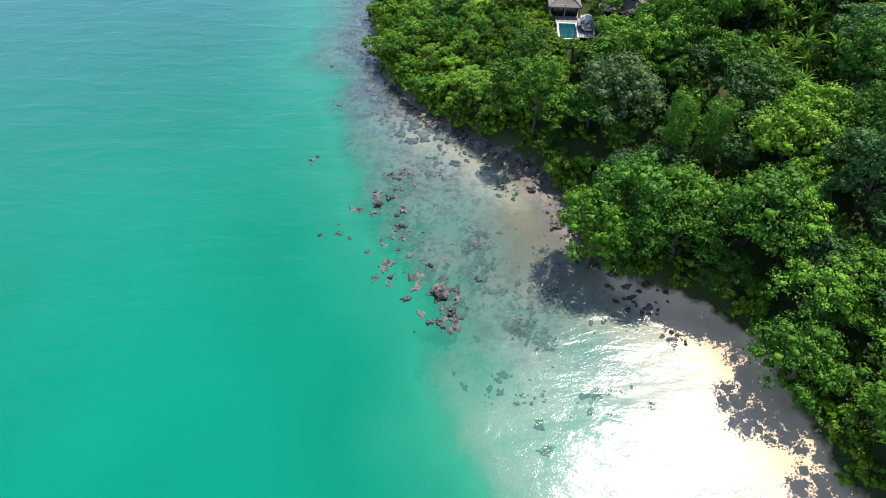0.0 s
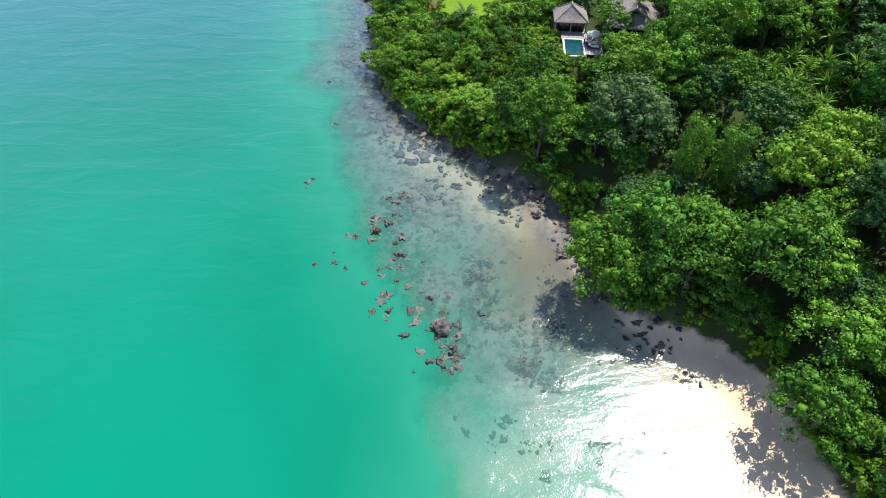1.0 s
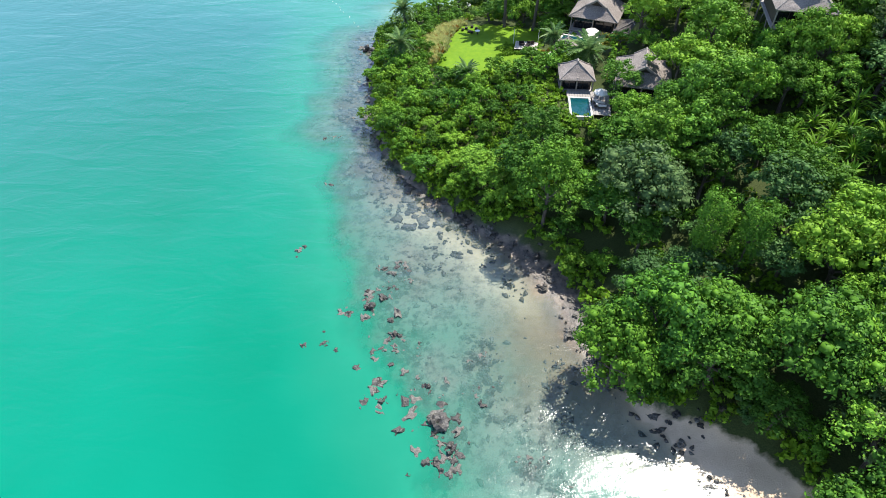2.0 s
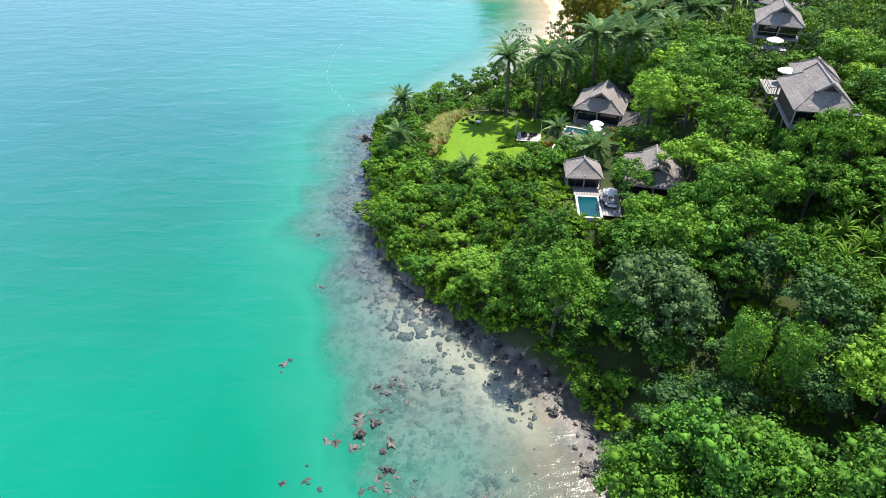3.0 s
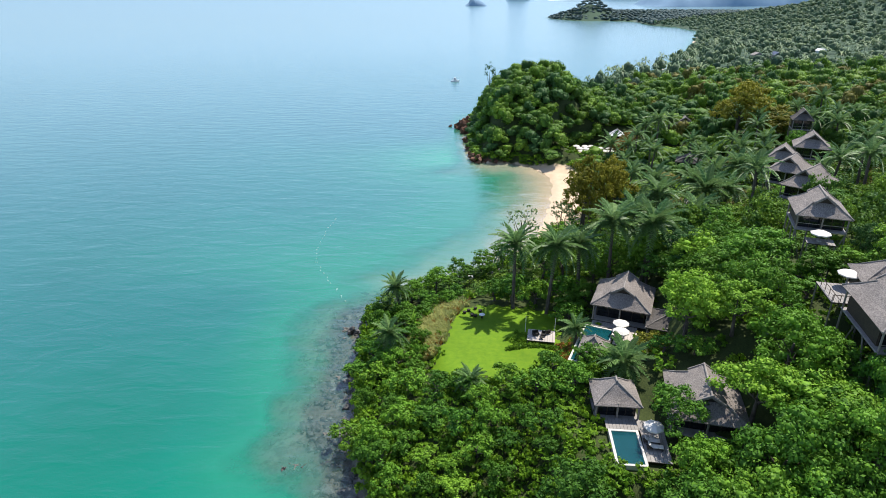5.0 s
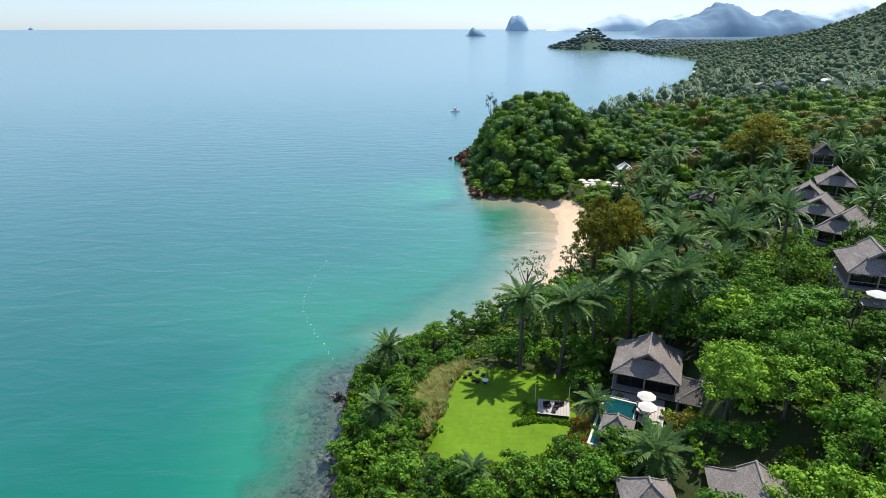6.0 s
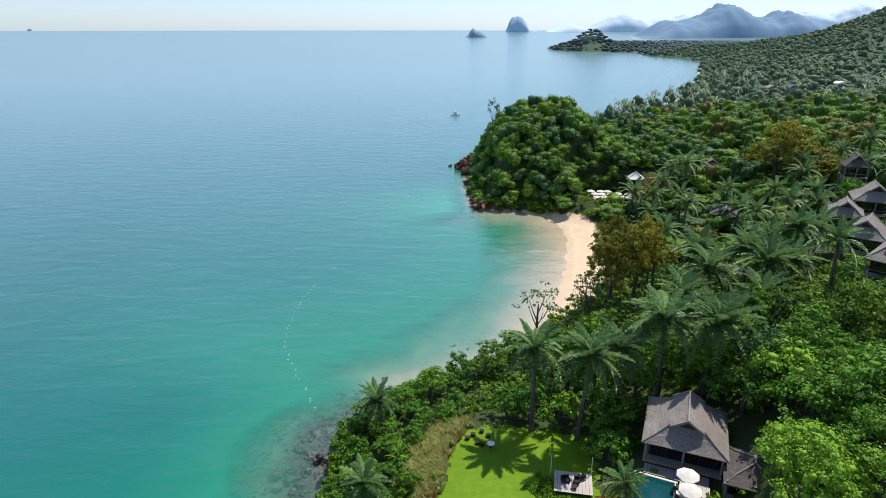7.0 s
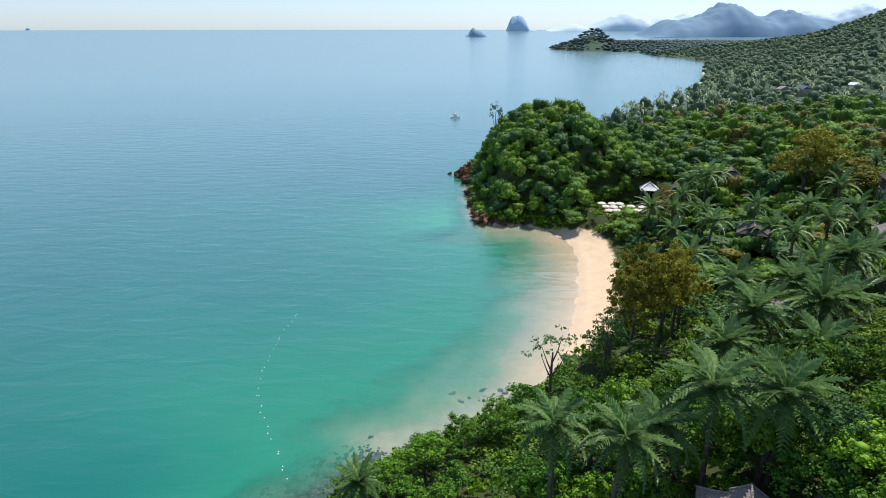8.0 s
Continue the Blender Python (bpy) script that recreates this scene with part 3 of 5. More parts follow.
# What keeps the trees off: x, y, radius
CLEAR = [(21.5, 100, 5.2), (22, 106.5, 5.0), (25, 101, 3.2), (31.3, 104.5, 5.6), (9.5, 137.5, 10.5), (8.0, 127.5, 7.5), (0.5, 127.5, 4.0), (16, 128.5, 4.5), (16.5, 134.5, 5.5), (4, 141, 6.5), (15, 142.5, 4.5), (31, 137.3, 6.6), (25.5, 129.5, 5.0), (22.2, 123.5, 4.5),
         (36, 131, 4.2), (52.3, 105.5, 6.8), (56, 116, 5.0), (51.2, 114.5, 4.0), (60, 136.5, 6.5), (80, 172, 7), (84, 188, 6.5), (95, 211, 6), (109, 222, 6.5), (58, 281, 12.5), (52, 274, 6), (33.5, 63.5, 3.0), (34, 67, 3.6), (34.5, 63, 3.0), (49.5, 78.5, 3.6), (54.5, 89.5, 4.0), (51, 75, 2.5), (70, 296, 5), (78, 292, 4.5), (96, 289, 5), (117, 243, 5.5)]


def open_ground(x, y, extra=0.0):
    return any(math.hypot(x - cx, y - cy) < r + extra for cx, cy, r in CLEAR)


def scatter(seed, x0, x1, y0, y1, gap, tries, keep):
    """Darts at least gap apart that pass keep(x, y)."""
    rng = random.Random(seed)
    cells, out = {}, []
    for _ in range(tries):
        x, y = rng.uniform(x0, x1), rng.uniform(y0, y1)
        i, j = int(x // gap), int(y // gap)
        if any(math.hypot(x - px, y - py) < gap for a in (i - 1, i, i + 1) for b in (j - 1, j, j + 1) for px, py in cells.get((a, b), ())):
            continue
        cells.setdefault((i, j), []).append((x, y))
        out.append((x, y))
    pts = np.array(out)
    d = shore_distance(pts[:, 0], pts[:, 1])
    w = beach_width(pts[:, 0], pts[:, 1])
    return [(x, y, dd - ww) for (x, y), dd, ww in zip(out, d, w) if dd - ww > 0 and keep(x, y, dd - ww)]


rng = random.Random(7)
# trees that stand out, one by one: x, y, kind, material, height of the top, size
SINGLE = [
    (19.5, 55.0, "dome", LEAF_MID, 12.0, 1.0), (25.0, 57.0, "dome", LEAF_MID, 16.6, 1.15), (31.0, 56.0, "dome", LEAF_MID, 16.0, 1.05), (38.5, 53.0, "dome", LEAF_MID, 18.0, 1.1),
    (35.2, 47.5, "tall", LEAF_MID, 9.5, 0.85), (38.6, 35.0, "dome", LEAF_MID, 11.0, 0.9), (44.0, 27.5, "dome", LEAF_MID, 15.0, 0.95), (47.5, 19.0, "dome", LEAF_MID, 16.0, 1.0), (51.5, 10.5, "broad", LEAF_MID, 16.5, 1.2), (53.0, 2.0, "dome", LEAF_MID, 16.0, 1.1), (42.0, 42.0, "broad", LEAF_BRIGHT, 14.5, 1.0), (45.5, 75.0, "broad", LEAF_MID, 21.0, 1.0),
    (44.5, 62.0, "dome", LEAF_BRIGHT, 20.5, 1.0), (28.0, 94.5, "broad", LEAF_MID, 18.5, 0.8), (27.2, 102.2, "broad", LEAF_MID, 19.0, 0.80), (-2.5, 157.0, "broad", LEAF_MID, 9.5, 0.7), (2.5, 161.0, "feather", LEAF_MID, 10.0, 0.8), (7.5, 164.8, "broad", LEAF_BRIGHT, 10.0, 0.7), (12.5, 168.0, "broad", LEAF_MID, 10.5, 0.75), (-7.5, 153.5, "broad", LEAF_MID, 8.5, 0.6), (35.0, 92.0, "dome", LEAF_MID, 24.0, 0.95),
    (36.0, 101.0, "broad", LEAF_BRIGHT, 24.0, 1.0), (38.4, 124.0, "dome", LEAF_BRIGHT, 22.5, 1.0), (45.4, 133.0, "broad", LEAF_BRIGHT, 24.5, 1.0), (31.0, 121.5, "feather", LEAF_OLIVE, 16.0, 1.0),
    (40.0, 141.0, "broad", LEAF_MID, 20.5, 1.05), (63.8, 128.5, "feather", LEAF_DARK, 31.0, 0.75), (56.5, 126.5, "broad", LEAF_MID, 27.0, 0.8), (60.8, 125.5, "dome", LEAF_BRIGHT, 27.2, 0.8), (50.2, 97.0, "broad", LEAF_BRIGHT, 29.0, 0.8), (53.8, 97.6, "dome", LEAF_MID, 29.4, 0.75), (57.6, 97.4, "dome", LEAF_BRIGHT, 29.0, 0.75), (12.8, 148.6, "low", LEAF_MID, 11.5, 1.2), (17.2, 148.0, "low", LEAF_BRIGHT, 11.0, 1.2), (21.8, 147.6, "low", LEAF_MID, 12.0, 1.3), (9.2, 149.4, "low", LEAF_MID, 10.0, 1.2), (26.0, 145.2, "low", LEAF_BRIGHT, 12.0, 1.2), (51.8, 92.5, "broad", LEAF_MID, 24.5, 0.8), (56.0, 92.8, "feather", LEAF_BRIGHT, 25.0, 0.9), (45.6, 103.8, "feather", LEAF_BRIGHT, 26.0, 0.9), (47.4, 98.6, "broad", LEAF_MID, 26.8, 0.62), (45.8, 108.0, "broad", LEAF_MID, 22.5, 0.7), (44.5, 101.0, "dome", LEAF_BRIGHT, 22.0, 0.8),
    (34.0, 187.5, "tall", LEAF_OLIVE, 25.0, 1.25), (39.5, 188.5, "feather", LEAF_OLIVE, 27.0, 1.5), (36.0, 193.0, "broad", LEAF_OLIVE, 25.0, 1.1), (43.5, 193.5, "feather", LEAF_OLIVE, 25.5, 1.3), (76.0, 165.5, "broad", LEAF_BRIGHT, 22.5, 0.9), (82.5, 164.0, "dome", LEAF_MID, 24.0, 0.8), (79.5, 181.0, "broad", LEAF_MID, 20.5, 0.9), (90.5, 203.5, "feather", LEAF_BRIGHT, 18.5, 1.1), (99.5, 206.0, "broad", LEAF_MID, 19.0, 1.0), (104.0, 214.5, "broad", LEAF_BRIGHT, 18.0, 0.9), (113.0, 236.0, "dome", LEAF_MID, 22.0, 0.9), (88.0, 181.0, "dome", LEAF_MID, 21.0, 0.8), (14.0, 80.6, "tall", LEAF_MID, 19.0, 1.1), (107.5, 267.0, "dome", LEAF_OLIVE, 34.0, 1.75), (120.5, 264.0, "dome", LEAF_OLIVE, 25.0, 1.9), (64.5, 266.0, "broad", LEAF_RUST, 13.0, 1.1), (70.0, 271.0, "broad", LEAF_RUST, 13.5, 1.1), (72.5, 281.0, "feather", LEAF_RUST, 13.0, 1.0),
]
for i, (x, y, kind, mat, top, size) in enumerate(SINGLE):
    tree(x, y, kind, mat, top, size, rng.uniform(0, 6.28), i % 3)


def slope_keep(x, y, inl):
    right = max(30 + 0.50 * max(y, 20), 58)
    return x < right and not open_ground(x, y, 1.3) and all(math.hypot(x - s[0], y - s[1]) > 2.8 * s[5] for s in SINGLE)


near = scatter(11, -20, 115, 12, 168, 3.6, 12000, slope_keep)
near.sort(key=lambda p: math.hypot(p[0] - 15, p[1] - 90))
MIX = [LEAF_MID, LEAF_MID, LEAF_BRIGHT, LEAF_BRIGHT, LEAF_BRIGHT, LEAF_MID, LEAF_BRIGHT, LEAF_MID, LEAF_DARK, LEAF_BRIGHT, LEAF_BRIGHT, LEAF_GREY]
spare = []
for n, (x, y, inl) in enumerate(near):
    low = inl < 4.5 or (x < 17 and 100 < y < 165) or (y > 94 and y < 122 and x < 19) or open_ground(x, y - 5.0, 2.0) or open_ground(x, y + 6.0, 1.5)
    kind = "low" if low else rng.choice(["broad", "broad", "tall", "dome", "feather"])
    # near southern slope: darker leaf colours stand in for shade on the trees
    painted_shade = y < 88 and rng.random() < 0.48
    mat = rng.choice([LEAF_MID, LEAF_DARK, LEAF_DARK]) if painted_shade else rng.choice(MIX) if not low else rng.choice([LEAF_MID, LEAF_BRIGHT, LEAF_MID])
    size = rng.uniform(0.8, 1.15) if not low else rng.uniform(0.75, 1.2)
    height = (KINDS[kind][1] + KINDS[kind][2]) * size * rng.uniform(0.72, 1.16)
    if kind != "low":
        height *= 0.62 + 0.38 * min(1.0, inl / 16)
    if n < 225:
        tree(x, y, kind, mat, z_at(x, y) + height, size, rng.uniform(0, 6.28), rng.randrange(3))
    else:
        spare.append((x, y, z_at(x, y), size, kind, height))

# the rest of the near woods, the shrubs under them and the woods behind
MIDCROWN = [full_crown(900 + k, [(0.3, 5.2, 2.7, 2, 84), (2.3, 3.9, 1.9, 1, 44), (2.4, 3.2, 1.9, 1, 44), (2.0, 6.2, 1.5, 1, 34), (2.5, 4.8, 1.5, 1, 32)], 0.74) for k in range(5)]
LEAFY = [crown(920 + k, 4.0, 8.0, 22, 20, 0.50, core=0.6) for k in range(5)]
SHRUBS = [crown(950 + k, 1.0, 1.3, 6, 10, 0.38, core=0.8) for k in range(5)]
woods = [(x, y, z - 0.3, s, h / 8.5, rng.uniform(0, 6.28), 5 + rng.randrange(5), rng.choice([0, 0, 2])) for x, y, z, s, k, h in spare]
mid = scatter(12, 10, 330, 165, 430, 5.2, 20000, lambda x, y, i: x < 30 + 0.72 * (y - 20) and not open_ground(x, y, 2.5) and not (165 < y < 270 and i < 2) and all(math.hypot(x - s[0], y - s[1]) > 3.5 for s in SINGLE))
cape = scatter(17, 6, 90, 274, 425, 3.3, 12000, lambda x, y, i: i > 0.3 and not open_ground(x, y, 1.6) and x < 88 - 0.1 * (y - 274))
for x, y, inl in cape:
    h = rng.uniform(5.0, 11.0) * (0.5 + 0.5 * min(1, inl / 6))
    woods.append((x, y, z_at(x, y) - 1.5, rng.uniform(0.75, 1.2), h / 8.5, rng.uniform(0, 6.28), rng.randrange(5), rng.choice([0, 0, 2, 1, 2])))
for x, y, inl in mid:
    if y > 274 and x < 88 - 0.1 * (y - 274):
        continue
    head = y > 276 and x < 85
    h = rng.uniform(7.5, 11.5) * (0.55 + 0.45 * min(1, inl / 8)) * (1.0 if head or x > 110 else 0.72)
    woods.append((x, y, z_at(x, y) - 0.4, rng.uniform(0.8, 1.15) * rng.choice([1, 1, 1.15, 1.5]), h * rng.choice([0.8, 1, 1, 1.25]) / 8.5, rng.uniform(0, 6.28), rng.randrange(5) + (5 if y < 212 else 0), 1 if head and rng.random() < 0.7 else rng.choice([0, 0, 0, 1, 2, 2, 2, 3])))
joined("woods", woods, MIDCROWN + LEAFY, [LEAF_WOODS, LEAF_DARK, LEAF_LIGHT, LEAF_TAN], "dense mixed green tropical woods behind the villas", "woods")

under = scatter(13, -20, 110, 12, 200, 3.7, 14000, lambda x, y, i: not (x < 20 and 86 < y < 127) and x < 30 + 0.52 * max(y, 20) and not open_ground(x, y, -2.2) and not (math.hypot(x - 9.5, y - 137.5) < 11))
joined("undergrowth", [(x, y, z_at(x, y) - 0.2, rng.uniform(1.2, 2.2) * (0.7 if open_ground(x, y, 0.8) else 1), rng.uniform(1.2, 2.6) * (0.6 if open_ground(x, y, 0.8) else 1), rng.uniform(0, 6.28), rng.randrange(5), 0) for x, y, i in under], SHRUBS, [LEAF_SHRUB],
       "thick green undergrowth between the trees", "shrubs")

grove = scatter(18, 20, 150, 196, 320, 5.2, 6000, lambda x, y, i: x < 20 + 0.72 * (y - 60) and not open_ground(x, y, -2.0))
joined("grove_undergrowth", [(x, y, z_at(x, y) - 0.2, rng.uniform(1.8, 3.0), rng.uniform(1.4, 3.0), rng.uniform(0, 6.28), rng.randrange(5), 0) for x, y, i in grove], SHRUBS, [LEAF_SHRUB],
       "thick green undergrowth below the palms", "shrubs")

scrub = scatter(16, -19, 24, 84, 128, 1.35, 16000, lambda x, y, i: not (19.2 < x < 27 and 96.4 < y < 111) and not (math.hypot(x - 22.4, y - 124) < 4.5) and not (x > 20 and y < 95) and not (y > 121.8 and -3.2 < x < 19.2))
joined("scrub", [(x, y, z_at(x, y) - 0.2, rng.uniform(0.9, 1.7), rng.uniform(0.9, 1.8), rng.uniform(0, 6.28), rng.randrange(5), 0) for x, y, i in scrub], SHRUBS, [LEAF_SHRUB], "dense bright green scrub covering the point", "shrubs")

fringe = []
for k in range(len(COAST) - 1):
    (ax, ay), (bx, by) = COAST[k], COAST[k + 1]
    if not (20 < ay < 188 or 262 < ay < 440):
        continue
    n = int(math.hypot(bx - ax, by - ay) / 1.3)
    for j in range(n):
        q = (j + rng.random()) / n
        x, y = ax + (bx - ax) * q, ay + (by - ay) * q
        ln = math.hypot(bx - ax, by - ay)
        o = float(beach_width(np.array([x]), np.array([y]))[0]) + rng.uniform(0.4, 2.2)
        x, y = x + (by - ay) / ln * o, y - (bx - ax) / ln * o
        fringe.append((x, y, z_at(x, y) - 0.2, rng.uniform(1.3, 2.2), rng.uniform(1.4, 2.6), rng.uniform(0, 6.28), rng.randrange(5), 0))
joined("shore_shrubs", fringe, SHRUBS, [LEAF_SHRUB], "green shrubs hanging over the rocks at the water's edge", "shrubs")



FARCROWN = [full_crown(980 + k, [(0.6, 4.6, 3.7, 1, 24), (2.7, 3.2, 2.7, 1, 14)], 1.35) for k in range(4)]
for k in range(2):
    # a coconut palm from afar: a thin stem and a star of drooping leaves
    pr, pv = random.Random(60 + k), [[(-0.22, 0, 0), (0.22, 0, 0), (0.6, 0.3, 6.2), (0.25, 0.3, 6.2)]]
    for j in range(13):
        a = j * 2.4 + pr.uniform(-0.2, 0.2)
        e, up = pr.uniform(3.2, 4.4), pr.uniform(-1.2, 1.6)
        c, n = math.cos(a), math.sin(a)
        pv.append([(0.4, 0.3, 6.2), (0.4 + 0.55 * e * c - 0.5 * n, 0.3 + 0.55 * e * n + 0.5 * c, 6.9 + up), (0.4 + e * c, 0.3 + e * n, 5.6 + up), (0.4 + 0.55 * e * c + 0.5 * n, 0.3 + 0.55 * e * n - 0.5 * c, 6.9 + up)])
    FARCROWN.append((np.array(pv).reshape(-1, 3), np.arange(4 * len(pv)).reshape(-1, 4)))
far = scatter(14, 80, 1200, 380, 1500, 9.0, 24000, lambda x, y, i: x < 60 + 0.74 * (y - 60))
joined("far_woods", [(x, y, z_at(x, y) - 0.5, rng.choice([0.8, 1.0, 1.15, 1.35]), rng.uniform(0.7, 1.5) * (1.35 if i < 60 and y < 720 else 1), rng.uniform(0, 6.28), rng.choice([0, 1, 2, 3, 4, 5]) if y < 900 and i < 220 else rng.randrange(4), rng.choice([0, 0, 1])) for x, y, i in far], FARCROWN, [LEAF_FAR_HAZY, LEAF_FAR_LIGHT_HAZY],
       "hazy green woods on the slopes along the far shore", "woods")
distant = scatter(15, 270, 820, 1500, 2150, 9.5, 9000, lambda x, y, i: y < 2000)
joined("distant_woods", [(x, y, z_at(x, y) - 0.5, rng.uniform(1.5, 2.1), rng.uniform(0.8, 1.3), rng.uniform(0, 6.28), rng.randrange(4), 0) for x, y, i in distant], FARCROWN, [LEAF_DISTANT_HAZY],
       "woods on the distant spit, painted blue-green with haze", "woods")


# ---- palms ----
def frond_mesh(seed, length, droop, pairs=17, wide=0.9):
    """A feather leaf along +x that arches up and droops: a rib with leaflets on both sides."""
    rng = np.random.default_rng(seed)
    s = np.linspace(0, 1, 7)
    rx, rz = length * (s - 0.16 * droop * s ** 2), length * (0.42 * s - (0.42 + 0.5 * droop) * s ** 2)
    vs, fs = [], []
    for k in range(6):
        a = 0.05 * (1 - s[k] * 0.8)
        b = 0.05 * (1 - s[k + 1] * 0.8)
        base = sum(len(q) for q in vs)
        vs.append(np.array([[rx[k], -a, rz[k]], [rx[k], a, rz[k]], [rx[k + 1], b, rz[k + 1]], [rx[k + 1], -b, rz[k + 1]]]))
        fs.append(np.arange(4)[None] + base)
    for side in (-1, 1):
        for q in np.linspace(0.10, 1.0, pairs):
            x, z = np.interp(q, s, rx), np.interp(q, s, rz)
            l = length * 0.21 * (math.sin(math.pi * (0.14 + 0.80 * q)) ** 0.7) * wide * rng.uniform(0.85, 1.15)
            tip = np.array([x + l * 0.55, side * l * 0.80, z - l * rng.uniform(0.20, 0.55)])
            w = length * 0.026
            base = sum(len(p) for p in vs)
            vs.append(np.array([[x - w, 0, z], [x + w * 1.5, side * 0.02, z + 0.02], tip, [(x + tip[0]) / 2 - w * 1.6, side * l * 0.42, (z + tip[2]) / 2 + 0.04]]))
            fs.append(np.arange(4)[None] + base)
    return np_mesh("frond", np.concatenate(vs), np.concatenate(fs), [FROND])


FRONDS = [frond_mesh(k, 4.6, d) for k, d in enumerate((0.25, 0.55, 0.95, 1.35))]
PALM_TRUNKS = []
for k in range(3):
    bm = bmesh.new()
    rr_ = random.Random(k)
    pts = [(0.10 * i * math.sin(k * 2.1), 0.10 * i * math.cos(k * 2.1), i) for i in range(-1, 11)]
    tube(bm, pts, [0.34 + 0.05 * (i % 2) - 0.008 * i for i in range(12)], 8)
    PALM_TRUNKS.append(bm)
PALM_MESH = []
for bm in PALM_TRUNKS:
    me = bpy.data.meshes.new("trunk")
    bm.to_mesh(me)
    bm.free()
    me.materials.append(BARK)
    PALM_MESH.append(me)


def palm(x, y, top, size, seed, count=22):
    """A feather palm: a trunk, and fronds in four tiers as parts."""
    r = random.Random(seed)
    z = z_at(x, y)
    t = thing("palm_tree", "tall feather palm with a full green crown", "palm tree", Matrix.Translation((x, y, z)), "palm trees")
    h = max(1.5, top - z)
    k = seed % 3
    part("trunk", PALM_MESH[k], None, t, m=Matrix.Diagonal((1, 1, h / 10, 1)))
    hx, hy = 0.10 * 10 * math.sin(k * 2.1), 0.10 * 10 * math.cos(k * 2.1)
    for i in range(count):
        tier = i / count
        m = Matrix.Translation((hx, hy, h)) @ Matrix.Rotation(i * 2.39996 + r.uniform(-0.2, 0.2), 4, "Z") @ Matrix.Rotation(radians(-62 + 78 * tier + r.uniform(-9, 9)), 4, "Y") @ Matrix.Scale(size * r.uniform(0.95, 1.22), 4)
        part("frond", FRONDS[min(3, int(tier * 4))], None, t, m=m)
    return t


PALMS = [(12.6, 146.0, 18.5, 1.0), (18.8, 144.0, 19.5, 1.05), (25.4, 147.5, 18.5, 1.0), (31.0, 148.0, 22.0, 1.2), (37.0, 147.5, 22.5, 1.25), (48.7, 174.5, 19.5, 1.25), (59.5, 175.5, 20.0, 1.3), (40.0, 168.0, 17.5, 1.1),
         (61.0, 186.0, 19.5, 1.2), (75.0, 194.0, 20.5, 1.2), (50.5, 188.0, 18.5, 1.1), (44.0, 159.0, 17.5, 1.0), (21.0, 128.0, 11.0, 0.6), (23.5, 114.0, 14.0, 0.9), (-9.5, 150.0, 8.0, 0.75), (-10.0, 131.0, 8.0, 0.7), (2.5, 117.0, 9.5, 0.6), (54.0, 166.0, 18.5, 1.1), (66.0, 179.0, 19.0, 1.2)]
for i, (x, y, top, size) in enumerate(PALMS):
    palm(x, y, top, size, i, 32)
more = scatter(21, 40, 150, 162, 275, 7.2, 1400, lambda x, y, i: i > 2 and x < 20 + 0.72 * (y - 60) and not open_ground(x, y, 2.0) and all(math.hypot(x - p[0], y - p[1]) > 6 for p in PALMS) and math.hypot(x - 37, y - 189) > 10)
for i, (x, y, inl) in enumerate(more[:42]):
    palm(x, y, z_at(x, y) + rng.uniform(8, 12.5), rng.uniform(0.85, 1.2), 100 + i, 20)


# ---- rocks ----
def rock_mesh(seed, mat, sharp=0.45, detail=3):
    bm = bmesh.new()
    bmesh.ops.create_icosphere(bm, subdivisions=detail, radius=1.0)
    off = Vector((seed * 7.1, seed * 3.3, seed * 1.7))
    for v in bm.verts:
        n = noise.noise(v.co * 1.3 + off) * sharp * 1.2 + (0.5 - abs(noise.noise(v.co * 2.6 + off))) * sharp * 1.6 + noise.noise(v.co * 5 + off) * 0.34 - 0.6 * sharp
        v.co *= 1 + n
        v.co.z *= 0.72
    me = bpy.data.meshes.new("rock")
    bm.to_mesh(me)
    bm.free()
    me.materials.append(mat)
    return me


ROCKS = [rock_mesh(k, (ROCK_PALE, ROCK_DARK, ROCK_DARK)[k % 3], 0.6 + 0.15 * (k % 2), 3) for k in range(9)]
CHIPS = [rock_mesh(20 + k, (ROCK_PALE, ROCK_DARK)[k % 2], 0.6, 2) for k in range(4)]
rng = random.Random(31)


def rock(x, y, size, z=None, flat=0.7, label="jagged brown rock standing out of the shallow water", group="rocks in the shallows", mesh=None, name="rock"):
    z = z_at(x, y) if z is None else z
    me = mesh or rng.choice(ROCKS)
    ob = tagged(new(name, me), label, "rock", group)
    ob.matrix_basis = Matrix.LocRotScale((x, y, z), Euler((rng.uniform(-0.3, 0.3), rng.uniform(-0.3, 0.3), rng.uniform(0, 6.28))), (size * rng.uniform(0.75, 1.25), size * rng.uniform(0.6, 1.0), size * flat * rng.uniform(0.8, 1.3)))
    return ob


